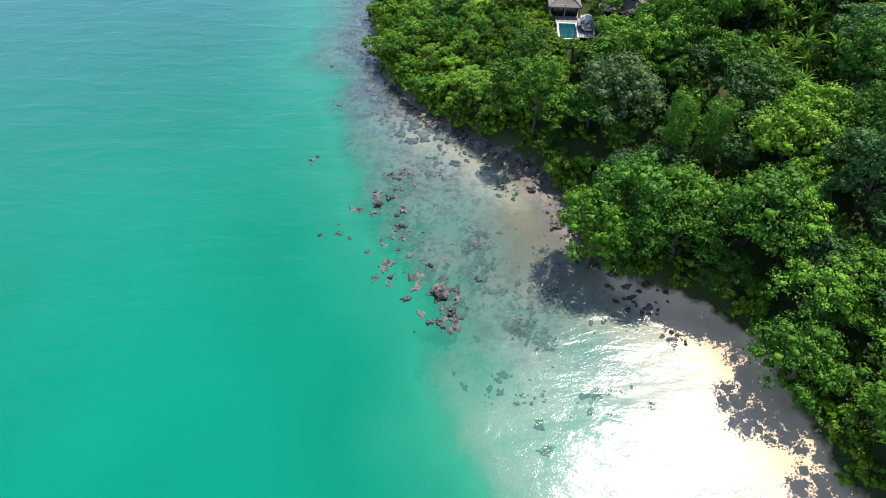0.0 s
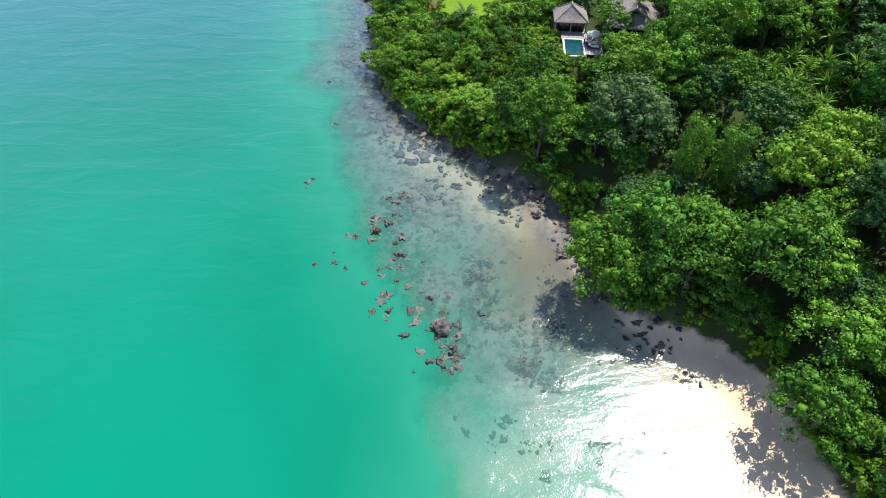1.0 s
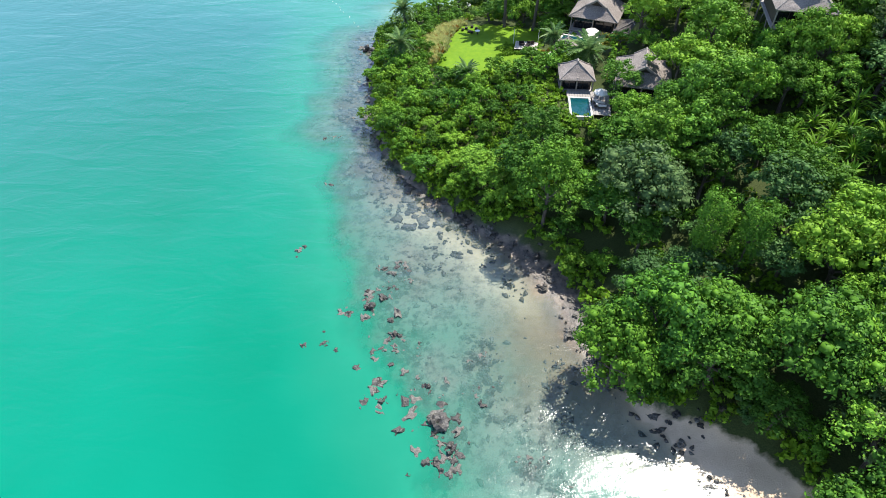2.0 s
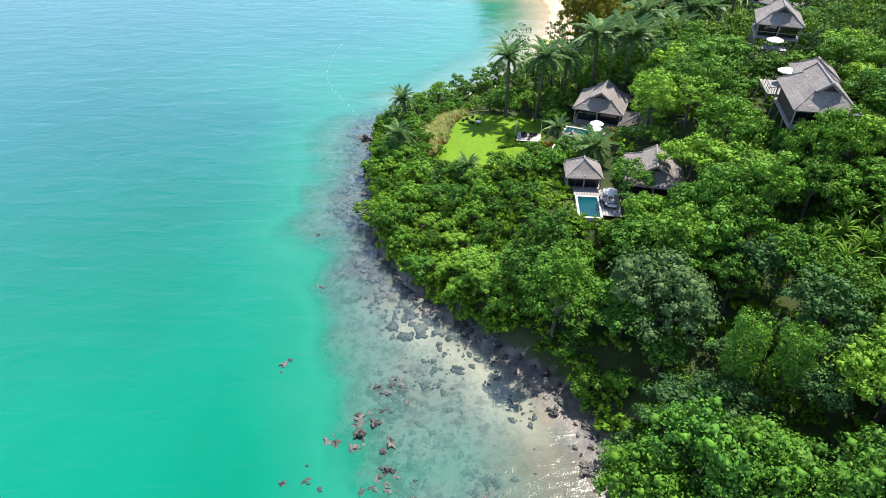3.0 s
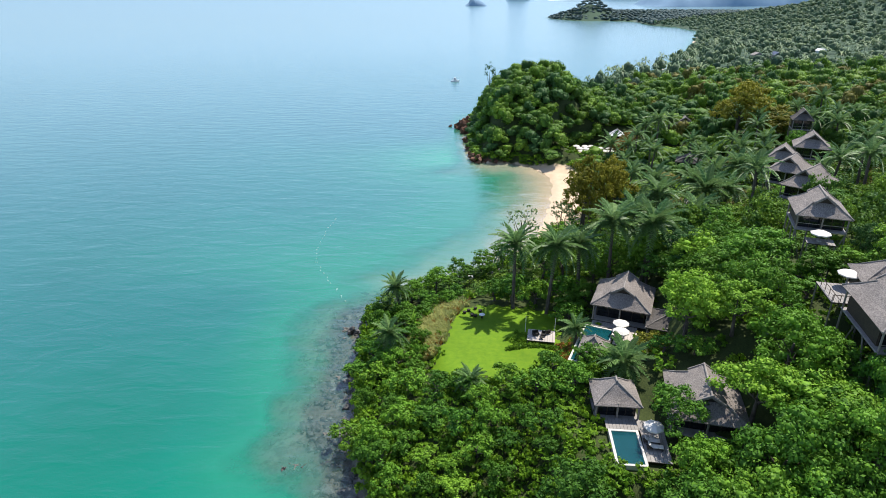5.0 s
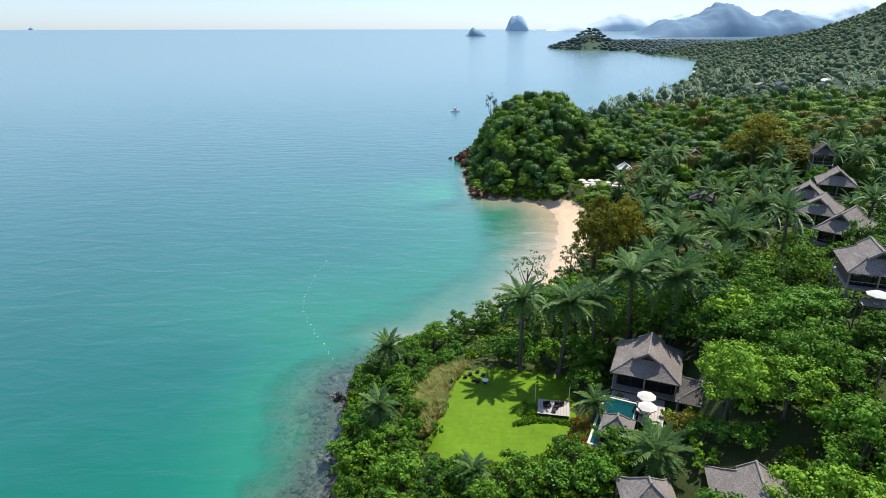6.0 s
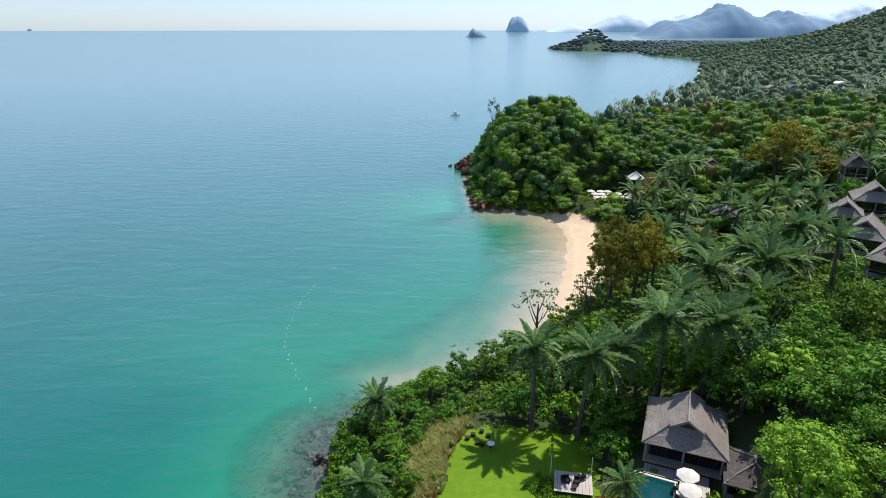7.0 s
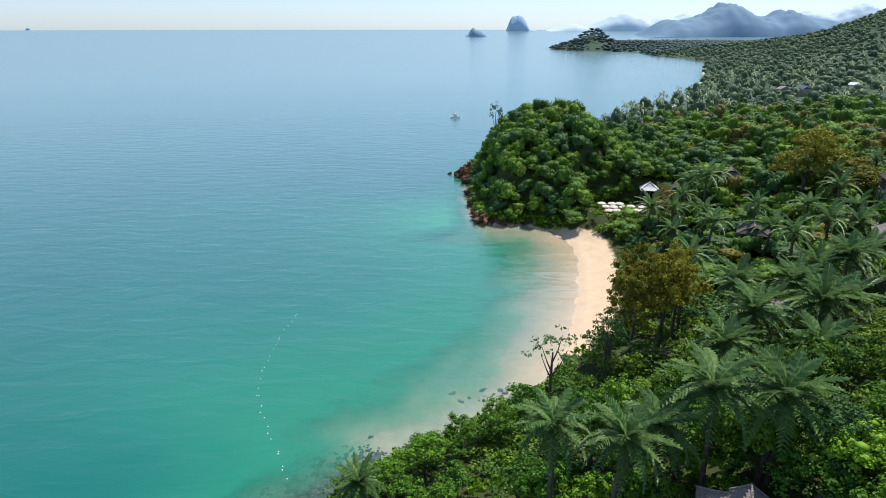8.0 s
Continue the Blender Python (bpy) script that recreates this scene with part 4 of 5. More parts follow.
# the boulders off the shore: x, y, size, how many smaller ones lie round it
BOULDERS = [(-22.3, 78.9, 0.75, 1), (-16.1, 60.8, 0.8, 2), (-7.9, 73.5, 0.9, 8), (-9.0, 68.8, 0.9, 4), (-10.9, 66.9, 1.1, 5), (-6.8, 62.3, 0.95, 3), (-8.5, 60.0, 0.8, 5), (-4.0, 60.0, 0.6, 3),
            (-9.3, 54.6, 1.25, 2), (-7.9, 52.5, 1.0, 2), (-2.6, 54.4, 0.8, 4), (-1.4, 49.3, 1.35, 5), (0.4, 46.0, 1.0, 2), (-0.7, 43.8, 1.1, 2), (4.6, 61.5, 0.5, 3), (4.6, 59.0, 0.65, 4),
            (3.3, 54.6, 0.6, 4), (4.9, 56.0, 0.6, 3), (4.0, 52.3, 0.7, 4), (-2.9, 75.6, 0.55, 1), (8.7, 44.6, 0.6, 3), (10.1, 43.7, 0.6, 4), (12.5, 42.5, 0.5, 4), (17.4, 34.8, 0.45, 1), (28.3, 42.0, 0.45, 4),
            (29.5, 49.3, 0.6, 3), (-21.4, 109.5, 0.75, 1), (-20.0, 94.4, 0.7, 1), (-18.9, 145.6, 1.2, 2), (-15.6, 115.5, 0.9, 2), (-7.5, 70.8, 0.7, 4), (-16.8, 132.0, 0.8, 2)]
fragments = []
for x, y, s, n in BOULDERS:
    s *= 1.1
    rock(x, y, s, max(z_at(x, y), -0.55) + 0.16 * s, 0.8)
    for j in range(3 * n + 3):
        a, d = rng.uniform(0, 6.28), s * rng.uniform(0.5, 2.6)
        rx, ry = x + 1.3 * d * math.cos(a), y + d * math.sin(a)
        q = s * rng.uniform(0.25, 0.62)
        if j < n + 3:
            rock(rx, ry, q * 1.25, max(z_at(rx, ry), -0.32) + 0.10, 0.85, "small rock breaking the surface beside a boulder", mesh=rng.choice(CHIPS))
        else:
            fragments.append((rx, ry, max(z_at(rx, ry), -0.28) + rng.uniform(-0.10, 0.14), q * 0.9, q * 0.6, rng.uniform(0, 6.28), rng.randrange(4), rng.randrange(2)))
for x, y, s in ((10.0, 30.9, 0.9), (10.5, 27.9, 1.1), (-3.5, 38.5, 0.9), (2.0, 36.0, 0.7)):
    rock(x, y, s, z_at(x, y) - 0.1, 0.5, "dark rock lying under the clear water", mesh=ROCKS[1])

templates = [(np.array([v.co[:] for v in me.vertices]), np.array([p.vertices[:] for p in me.polygons])) for me in CHIPS]
joined("reef_fragments", fragments, templates, [ROCK_DARK, ROCK_PALE], "broken brown rock fragments round the boulders", "stones")
for k in range(18):
    x, y = (rng.uniform(1, 12), rng.uniform(177, 184)) if k < 11 else (rng.uniform(-20, -12), rng.uniform(159, 165))
    rock(x, y, rng.uniform(0.35, 0.75), z_at(x, y) + 0.02, 0.45, "dark stone lying in the shallows by the cove", "cove stones", mesh=rng.choice(CHIPS))

# the rubble along the foot of the green
edge = np.array([c for c in COAST if 20 < c[1] < 186], dtype=float)
seg = np.hypot(*np.diff(edge, axis=0).T)
run = np.concatenate([[0], np.cumsum(seg)])
count = 0
while count < 110:
    s = rng.uniform(24, run[-1])
    x, y = float(np.interp(s, run, edge[:, 0])), float(np.interp(s, run, edge[:, 1]))
    k = min(int(np.searchsorted(run, s)), len(seg)) - 1
    tx, ty = (edge[k + 1] - edge[k]) / seg[k]
    patch = 66 < y < 80 and x > 6
    o = rng.gauss(1.2, 1.0) if not patch else rng.uniform(-0.5, 4.5)
    x, y = x + ty * o, y - tx * o
    rock(x, y, rng.choice([0.3, 0.35, 0.45, 0.6, 0.8]) * rng.uniform(0.8, 1.2), z_at(x, y) + 0.05, 0.8, "brown rock at the foot of the wooded bank", "shore rocks")
    count += 1
rubble = []
while len(rubble) < 420:
    s = rng.uniform(24, run[-1])
    x, y = float(np.interp(s, run, edge[:, 0])), float(np.interp(s, run, edge[:, 1]))
    k = min(int(np.searchsorted(run, s)), len(seg)) - 1
    tx, ty = (edge[k + 1] - edge[k]) / seg[k]
    o = rng.gauss(0.8, 1.1) if not (64 < y < 80 and x > 6) else rng.uniform(-1.0, 5.0)
    x, y = x + ty * o, y - tx * o
    q = rng.choice([0.14, 0.2, 0.28, 0.4])
    rubble.append((x, y, z_at(x, y), q, q * rng.uniform(0.6, 1.1), rng.uniform(0, 6.28), 0, int(rng.random() < 0.35)))
# rounded coral heads and stones on the bed, joined

bed = []
r2 = random.Random(5)
while len(bed) < 900:
    x, y = r2.uniform(-28, 24), r2.uniform(32, 170)
    d = looked_up(LUT_D, x, y)
    lim = -30 if y < 96 else -12
    if lim < d < -1.0 and r2.random() < 0.06 + 0.94 * (noise.noise(Vector((x * 0.13, y * 0.13, 3))) > 0.12):
        s = r2.choice([0.10, 0.16, 0.22, 0.3, 0.5])
        bed.append((x, y, z_at(x, y), s, s * r2.uniform(0.25, 0.6), r2.uniform(0, 6.28), 0, 0))
bv = bmesh.new()
bmesh.ops.create_icosphere(bv, subdivisions=1, radius=1.0)
tv = np.array([q.co[:] for q in bv.verts]) * (1 + 0.25 * np.random.default_rng(3).normal(size=(len(bv.verts), 1)))
tf = np.array([[q.index for q in fc.verts] for fc in bv.faces])
bv.free()
joined("shore_rubble", rubble, [(tv, tf)], [ROCK_DARK, ROCK_PALE], "brown broken stones along the foot of the bank", "stones")
joined("seabed_stones", bed, [(tv, tf)], [ROCK_DARK], "dark stones and coral lumps on the sandy sea bed", "stones")

ledge = []
while len(ledge) < 420:
    x, y = r2.uniform(-32, 10), r2.uniform(84, 166)
    d = looked_up(LUT_D, x, y)
    if -8.5 < d < 0.3 and r2.random() < (0.25 + 0.75 * (d > -4.5)):
        s = r2.choice([0.25, 0.35, 0.5, 0.7, 0.95])
        ledge.append((x, y, max(z_at(x, y), -0.42) - 0.12 * s, s * r2.uniform(0.8, 1.4), s * r2.uniform(0.4, 0.75), r2.uniform(0, 6.28), r2.randrange(4), int(r2.random() < 0.25)))
joined("reef_ledge", ledge, templates, [ROCK_DARK, ROCK_PALE], "dark broken reef rock just under the water along the point", "stones")

# the red rocks of the headland
BIG_ROCK = [rock_mesh(40 + k, ROCK_RED, 0.7) for k in range(3)]
for i, (x, y, s, f) in enumerate([(12.2, 280.0, 3.0, 1.1), (15.5, 278.5, 2.0, 0.9), (10.5, 283.0, 2.2, 0.9), (19.0, 277.5, 1.3, 0.8), (9.5, 290.0, 1.6, 0.8), (9.2, 300.0, 1.8, 0.9), (8.6, 315.0, 2.0, 1.0), (8.0, 334.0, 2.6, 1.0), (7.0, 345.0, 3.2, 1.1), (9.5, 352.0, 3.6, 1.3), (4.0, 347.0, 1.2, 0.7), (1.0, 349.0, 0.9, 0.6), (10.5, 342.0, 3.0, 1.3), (22.5, 277.5, 0.9, 0.7)]):
    rock(x, y, s, 0.4, f, "red-brown craggy rock at the foot of the headland", "headland rocks", BIG_ROCK[i % 3])


# ---- villas ----
def roof_mesh(w, l, h, gable=True, seed=0, cut=3):
    """A hipped thatch roof that sweeps out at the eaves, its ridge along y, with gablets at both ends."""
    a, b = w / 2, l / 2
    w1, c, h1 = (0.40 * a, 0.58 * b, 0.60 * h) if gable else (0.04, 0.16 * b, 0.97 * h)
    bm = bmesh.new()
    ring = lambda x, y, z: [bm.verts.new(p) for p in ((x, -y, z), (x, y, z), (-x, y, z), (-x, -y, z))]
    r0, r1, r2_ = ring(a, b, 0), ring(a * 0.68 if gable else a * 0.60, b * 0.78 if gable else b * 0.60, h * (0.28 if gable else 0.36)), ring(w1, c, h1)
    for p, q in ((r0, r1), (r1, r2_)):
        for k in range(4):
            bm.faces.new((p[k], p[(k + 1) % 4], q[(k + 1) % 4], q[k]))
    cr = c + (0.55 if gable else 0.0)
    t0, t1 = bm.verts.new((0, -cr, h)), bm.verts.new((0, cr, h))
    if gable:
        o = [bm.verts.new(p) for p in ((w1, -cr, h1), (w1, cr, h1), (-w1, cr, h1), (-w1, -cr, h1))]
        bm.faces.new((o[0], o[1], t1, t0))
        bm.faces.new((o[2], o[3], t0, t1))
    else:
        bm.faces.new((r2_[0], r2_[1], t1, t0))
        bm.faces.new((r2_[2], r2_[3], t0, t1))
        bm.faces.new((r2_[1], r2_[2], t1))
        bm.faces.new((r2_[3], r2_[0], t0))
    bmesh.ops.subdivide_edges(bm, edges=bm.edges[:], cuts=cut, use_grid_fill=True)
    for v in bm.verts:
        v.co.z += 0.07 * noise.noise(v.co * 1.7 + Vector((seed, 0, 0))) - (0.10 * abs(noise.noise(v.co * 3.1)) if v.co.z < 0.02 else 0)
    return bm


def roof_on(parent, w, l, h, z, mat=THATCH, gable=True, seed=0, thick=0.24):
    r = part("roof", roof_mesh(w, l, h, gable, seed), mat, parent, "weathered grey thatch roof", Matrix.Translation((0, 0, z)))
    so = r.modifiers.new("thickness", "SOLIDIFY")
    so.thickness, so.offset = thick, -1
    a, b = w / 2, l / 2
    w1, c, h1 = (0.40 * a, 0.58 * b, 0.60 * h) if gable else (0.04, 0.16 * b, 0.97 * h)
    cr = c + (0.55 if gable else 0.0)
    bm = tube(bmesh.new(), [(0, -cr - 0.1, h + 0.08), (0, 0, h + 0.03), (0, cr + 0.1, h + 0.08)], [0.13, 0.12, 0.13], 6)
    part("ridge_cap", bm, RIDGE, r)
    for sx in (-1, 1):
        for sy in (-1, 1):
            m = (sx * a * (0.68 if gable else 0.60), sy * (b * 0.78 if gable else b * 0.60), h * (0.28 if gable else 0.36) + 0.06)
            bm = tube(bmesh.new(), [(sx * a, sy * b, 0.02), m, (sx * w1, sy * c, h1 + 0.06)], [0.09, 0.09, 0.09], 5)
            part("hip_cap", bm, RIDGE, r)
            if gable:
                bm = tube(bmesh.new(), [(sx * w1, sy * cr, h1 + 0.07), (0, sy * cr, h + 0.08)], [0.10, 0.10], 5)
                part("verge_cap", bm, RIDGE, r)
    if gable:
        for sy in (-1, 1):
            bm = bmesh.new()
            y0, y1 = sy * (c - 0.25), sy * (c - 0.15)
            tri = [bm.verts.new(p) for p in ((-w1 * 1.2, y1, h1 - 0.35), (w1 * 1.2, y1, h1 - 0.35), (0, y1, h - 0.1), (-w1 * 1.2, y0, h1 - 0.35), (w1 * 1.2, y0, h1 - 0.35), (0, y0, h - 0.1))]
            bm.faces.new(tri[:3]), bm.faces.new(tri[3:][::-1])
            for i in range(3):
                bm.faces.new((tri[i], tri[3 + i], tri[3 + (i + 1) % 3], tri[(i + 1) % 3]))
            part("gable", bm, TIMBER, r, "dark timber gable")
    return r


def villa(x, y, turn, w, l, eave, rise, floor, label, stilts=False, front_open=True, mat=THATCH, seed=0, name="villa", gable=True, category="villa"):
    """A timber house under a thatch roof: floor, walls, glazed front, posts, and stilts down to the slope."""
    t = thing(name, label, category, Matrix.LocRotScale((x, y, floor), Euler((0, 0, radians(turn))), None), "thatched villas")
    hh = eave - floor
    roof_on(t, w, l, rise, hh, mat, gable, seed)
    iw, il = w * 0.80, l * 0.80
    ca, sa_ = math.cos(radians(turn)), math.sin(radians(turn))
    spots = [(px * w * 0.44, py * l * 0.44) for px in (-1, 0, 1) for py in (-1, 1)]
    low = [z_at(x + px * ca - py * sa_, y + px * sa_ + py * ca) - floor - 0.4 for px, py in spots]
    base = min(low)
    part("floor", box(w * 0.92, l * 0.92, 0.22, (0, 0, -0.22), 0.03), DECKING, t)
    if not stilts:
        part("plinth", box(w * 0.86, l * 0.86, max(0.3, -0.22 - base), (0, 0, min(base, -0.52)), 0.03), TIMBER, t)
    part("wall", box(0.14, il * 0.90, hh + 0.25, (-iw / 2, il * 0.05, 0), 0.01), TIMBER, t)
    part("wall", box(0.14, il * 0.90, hh + 0.25, (iw / 2, il * 0.05, 0), 0.01), TIMBER, t)
    part("wall", box(iw, 0.14, hh + 0.25, (0, il / 2, 0), 0.01), TIMBER, t)
    fr = part("glass_front", box(iw - 0.16, 0.05, hh * 0.92, (0, -il * 0.40, 0), 0.0), GLASSY, t, "dark glazed front")
    for k in range(5):
        part("mullion", box(0.09, 0.10, hh * 0.94, (-iw / 2 + 0.1 + k * (iw - 0.2) / 4, -il * 0.40 - 0.05, 0), 0.01), TIMBER, fr)
    for (px, py), lo in zip(spots, low):
        part("post", tube(bmesh.new(), [(px, py, lo if stilts else 0), (px, py, hh + 0.3)], [0.14, 0.12], 8), POST, t)
    if stilts:
        for px in (-1, 1):
            part("brace", tube(bmesh.new(), [(px * w * 0.44, -l * 0.44, -0.2), (px * w * 0.12, -l * 0.44, low[1])], [0.10, 0.10], 6), POST, t)
            part("brace", tube(bmesh.new(), [(-w * 0.44, px * l * 0.10, -0.2), (-w * 0.44, px * l * 0.42, min(low[0], low[1]))], [0.10, 0.10], 6), POST, t)
        part("railing", box(w * 0.90, 0.06, 0.08, (0, -l * 0.45, 0.95), 0.01), POST, t)
    return t


def deck(x, y, turn, w, l, z, label, stilts=True, mat=DECKING):
    t = thing("deck", label, "deck", Matrix.LocRotScale((x, y, z), Euler((0, 0, radians(turn))), None), "timber decks")
    n = max(4, int(w / 0.42))
    for k in range(n):
        part("board", box(w / n - 0.03, l, 0.06, (-w / 2 + (k + 0.5) * w / n, 0, -0.06), 0.008), mat, t)
    g = min(z_at(x + dx, y + dy) for dx in (-w / 2, w / 2) for dy in (-l / 2, l / 2)) - z - 0.3
    part("substructure", box(w - 0.1, l - 0.1, 0.16, (0, 0, -0.225), 0.01), TIMBER, t)
    for px in (-1, 1):
        for py in (-1, 1):
            part("post", box(0.16, 0.16, max(0.3, -g - 0.2), (px * (w / 2 - 0.15), py * (l / 2 - 0.15), min(g, -0.5)), 0.01), POST, t)
    return t


def pool(x, y, turn, w, l, z, label):
    """A pool: tiled basin on the flattened ground, four copings, water."""
    t = thing("swimming_pool", label, "swimming pool", Matrix.LocRotScale((x, y, z), Euler((0, 0, radians(turn))), None))
    part("basin", box(w + 0.1, l + 0.1, 0.10, (0, 0, -0.62), 0.0), POOLTILE, t)
    for sx in (-1, 1):
        part("coping", box(0.34, l + 0.68, 1.6, (sx * (w / 2 + 0.17), 0, -1.6), 0.03), STONE, t, "pale stone coping")
    for sy in (-1, 1):
        part("coping", box(w - 0.004, 0.34, 1.597, (0, sy * (l / 2 + 0.17), -1.6), 0.03), STONE, t, "pale stone coping")
    part("water", box(w - 0.01, l - 0.01, 0.40, (0, 0, -0.5), 0.0), POOLWATER, t, "still teal pool water")
    return t


def umbrella(x, y, z, r=1.5, h=2.4, label="open cream canvas parasol", group="parasols"):
    t = thing("parasol", label, "parasol", Matrix.Translation((x, y, z)), group)
    part("pole", tube(bmesh.new(), [(0, 0, 0.05), (0, 0, h)], [0.04, 0.035], 8), POST, t)
    part("base", box(0.6, 0.6, 0.1, (0, 0, 0), 0.02), STONE, t)
    bm = bmesh.new()
    top = bm.verts.new((0, 0, h + 0.05))
    mid = [bm.verts.new((r * 0.55 * math.cos(k * math.pi / 4), r * 0.55 * math.sin(k * math.pi / 4), h - 0.20)) for k in range(8)]
    rim = [bm.verts.new((r * math.cos(k * math.pi / 4), r * math.sin(k * math.pi / 4), h - 0.50)) for k in range(8)]
    val = [bm.verts.new((v.co.x, v.co.y, v.co.z - 0.14)) for v in rim]
    for k in range(8):
        j = (k + 1) % 8
        bm.faces.new((top, mid[k], mid[j])), bm.faces.new((mid[k], rim[k], rim[j], mid[j])), bm.faces.new((rim[k], val[k], val[j], rim[j]))
    c = part("canopy", bm, CANVAS, t)
    so = c.modifiers.new("thickness", "SOLIDIFY")
    so.thickness = 0.02
    return t


def lounger(x, y, z, turn, label="cream-cushioned sun lounger with a raised back", group="sun loungers"):
    t = thing("sun_lounger", label, "sun lounger", Matrix.LocRotScale((x, y, z), Euler((0, 0, radians(turn))), None), group)
    part("frame", box(0.72, 1.95, 0.08, (0, 0, 0.24), 0.02), TIMBER, t)
    part("mattress", box(0.68, 1.25, 0.10, (0, -0.33, 0.33), 0.03), CANVAS, t)
    b = part("backrest", box(0.68, 0.70, 0.10, (0, 0.35, 0), 0.03), CANVAS, t)
    b.matrix_basis = Matrix.Translation((0, 0.28, 0.34)) @ Matrix.Rotation(radians(35), 4, "X")
    for px in (-1, 1):
        for py in (-1, 1):
            part("leg", box(0.07, 0.07, 0.24, (px * 0.30, py * 0.85, 0), 0.01), TIMBER, t)
    return t


def armchair(x, y, z, turn, group="outdoor chairs", wide=0.8, label="dark wicker outdoor armchair with cushions"):
    t = thing("armchair", label, "chair", Matrix.LocRotScale((x, y, z), Euler((0, 0, radians(turn))), None), group)
    part("seat", box(wide, 0.75, 0.24, (0, 0, 0.18), 0.04), DARKCLOTH, t)
    part("backrest", box(wide, 0.14, 0.55, (0, 0.34, 0.30), 0.04), DARKCLOTH, t)
    for px in (-1, 1):
        part("armrest", box(0.12, 0.72, 0.22, (px * (wide / 2 - 0.06), 0, 0.42), 0.03), DARKCLOTH, t)
        for py in (-1, 1):
            part("leg", box(0.07, 0.07, 0.18, (px * (wide / 2 - 0.08), py * 0.3, 0), 0.01), TIMBER, t)
    return t


def table(x, y, z, r, h, mat, label, name="table"):
    t = thing(name, label, "table", Matrix.Translation((x, y, z)))
    part("tabletop", tube(bmesh.new(), [(0, 0, h - 0.06), (0, 0, h)], [r, r], 16), mat, t)
    part("pedestal", tube(bmesh.new(), [(0, 0, 0), (0, 0, h - 0.06)], [r * 0.35, r * 0.2], 10), TIMBER, t)
    return t


# the lower villa: pool, decks, pavilion, house
villa(21.7, 107.8, -4, 6.0, 5.8, 14.0, 2.1, 11.9, "open-sided thatched pool pavilion on a timber deck", seed=1, name="pavilion", gable=False, category="pavilion")
villa(32.2, 105.4, -14, 9.2, 10.2, 15.0, 2.8, 12.6, "grey thatched timber villa half hidden by trees", seed=2)
pool(21.45, 99.9, -5, 3.0, 5.6, 12.05, "small rectangular plunge pool with pale stone edges")
deck(22.0, 104.1, -5, 4.4, 2.2, 12.02, "weathered grey timber deck before the pavilion")
deck(25.0, 101.0, -8, 2.9, 7.4, 12.0, "weathered grey timber deck beside the pool")
umbrella(24.9, 101.6, 12.0, 1.25, 2.2)
lounger(24.6, 99.6, 12.0, 80)
lounger(24.5, 100.7, 12.0, 80)
# the middle villa
villa(31.0, 137.4, -22, 10.0, 10.4, 12.8, 3.2, 9.9, "large grey thatched villa with a swept roof beside the pool", seed=3)
villa(36.6, 130.6, -22, 6.6, 7.6, 11.8, 1.5, 9.6, "dark low-roofed annexe of the villa", mat=THATCH_OLD, seed=4, name="annexe", gable=False, category="annexe")
pool(23.3, 126.4, -24, 4.4, 11.4, 9.75, "long swimming pool with pale stone edges")
villa(22.6, 123.0, -24, 4.3, 4.6, 11.6, 1.7, 9.72, "small thatched shelter standing over the pool's end", seed=5, name="shelter", gable=False, category="pavilion")
deck(28.2, 132.0, -22, 7.5, 1.8, 9.8, "grey timber terrace between the villa and its pool")
deck(29.0, 128.2, -22, 3.4, 5.0, 9.78, "pale terrace with loungers beside the pool", mat=PALE_DECK)
umbrella(28.6, 129.8, 9.8, 1.35, 2.4)
umbrella(28.0, 127.4, 9.8, 1.35, 2.3)
lounger(28.0, 129.2, 9.8, 68)
lounger(27.6, 128.0, 9.8, 68)
# the upper villas on stilts
villa(52.8, 105.0, -13, 8.6, 12.2, 27.8, 3.3, 24.9, "big grey thatched villa on tall timber stilts", True, seed=6)
villa(57.4, 115.0, -16, 6.6, 6.6, 27.4, 2.2, 24.9, "smaller thatched house behind the stilted villa", True, seed=7, gable=False)
deck(51.9, 114.6, -13, 3.8, 6.2, 25.2, "raised timber terrace with rails on stilts")
umbrella(53.9, 116.4, 25.2, 1.5, 2.5)
for k, (px, py, lx, ly) in enumerate(((50.2, 114.0, 0.07, 6.2), (51.3, 111.7, 3.8, 0.07))):
    rail = thing("railing", "dark timber railing along the raised terrace", "railing", pose(px, py, 25.2, 0, 0, -13), "terrace railings")
    part("rail", box(lx, ly, 0.08, (0, 0, 0.92), 0.01), TIMBER, rail)
    for j in range(5):
        part("baluster", box(0.07, 0.07, 0.92, (lx * (j / 4 - 0.5) * (lx > 1), ly * (j / 4 - 0.5) * (ly > 1), 0), 0.01), TIMBER, rail)
fence = thing("fence", "pale upright-board fence beside the stilted villa", "fence", pose(57.5, 100.2, z_at(57.5, 100.2) - 0.3, 0, 0, -20))
for k in range(14):
    part("board", box(0.28, 0.06, 5.6 + 0.3 * (k % 3), (-2.1 + 0.31 * k, 0, 0), 0.02), POST, fence)
villa(60.4, 136.2, -20, 8.0, 9.4, 29.6, 2.9, 27.2, "grey thatched villa on stilts up the wooded slope", True, seed=8)
umbrella(57.8, 130.2, 26.2, 1.5, 1.9)
deck(58.0, 130.3, -20, 4.0, 2.6, 26.2, "small raised terrace below the hillside villa")
villa(80.0, 172.0, -48, 8.0, 13.0, 23.5, 3.4, 20.5, "long grey thatched roof among the hillside trees", True, seed=9)
villa(84.5, 188.0, -40, 8.5, 10.0, 22.3, 3.2, 19.3, "grey thatched villa amid trees and palms", True, seed=10)
villa(95.0, 211.0, -30, 8.0, 9.0, 19.6, 3.2, 16.6, "brown-grey thatched villa with a pointed roof", True, seed=11)
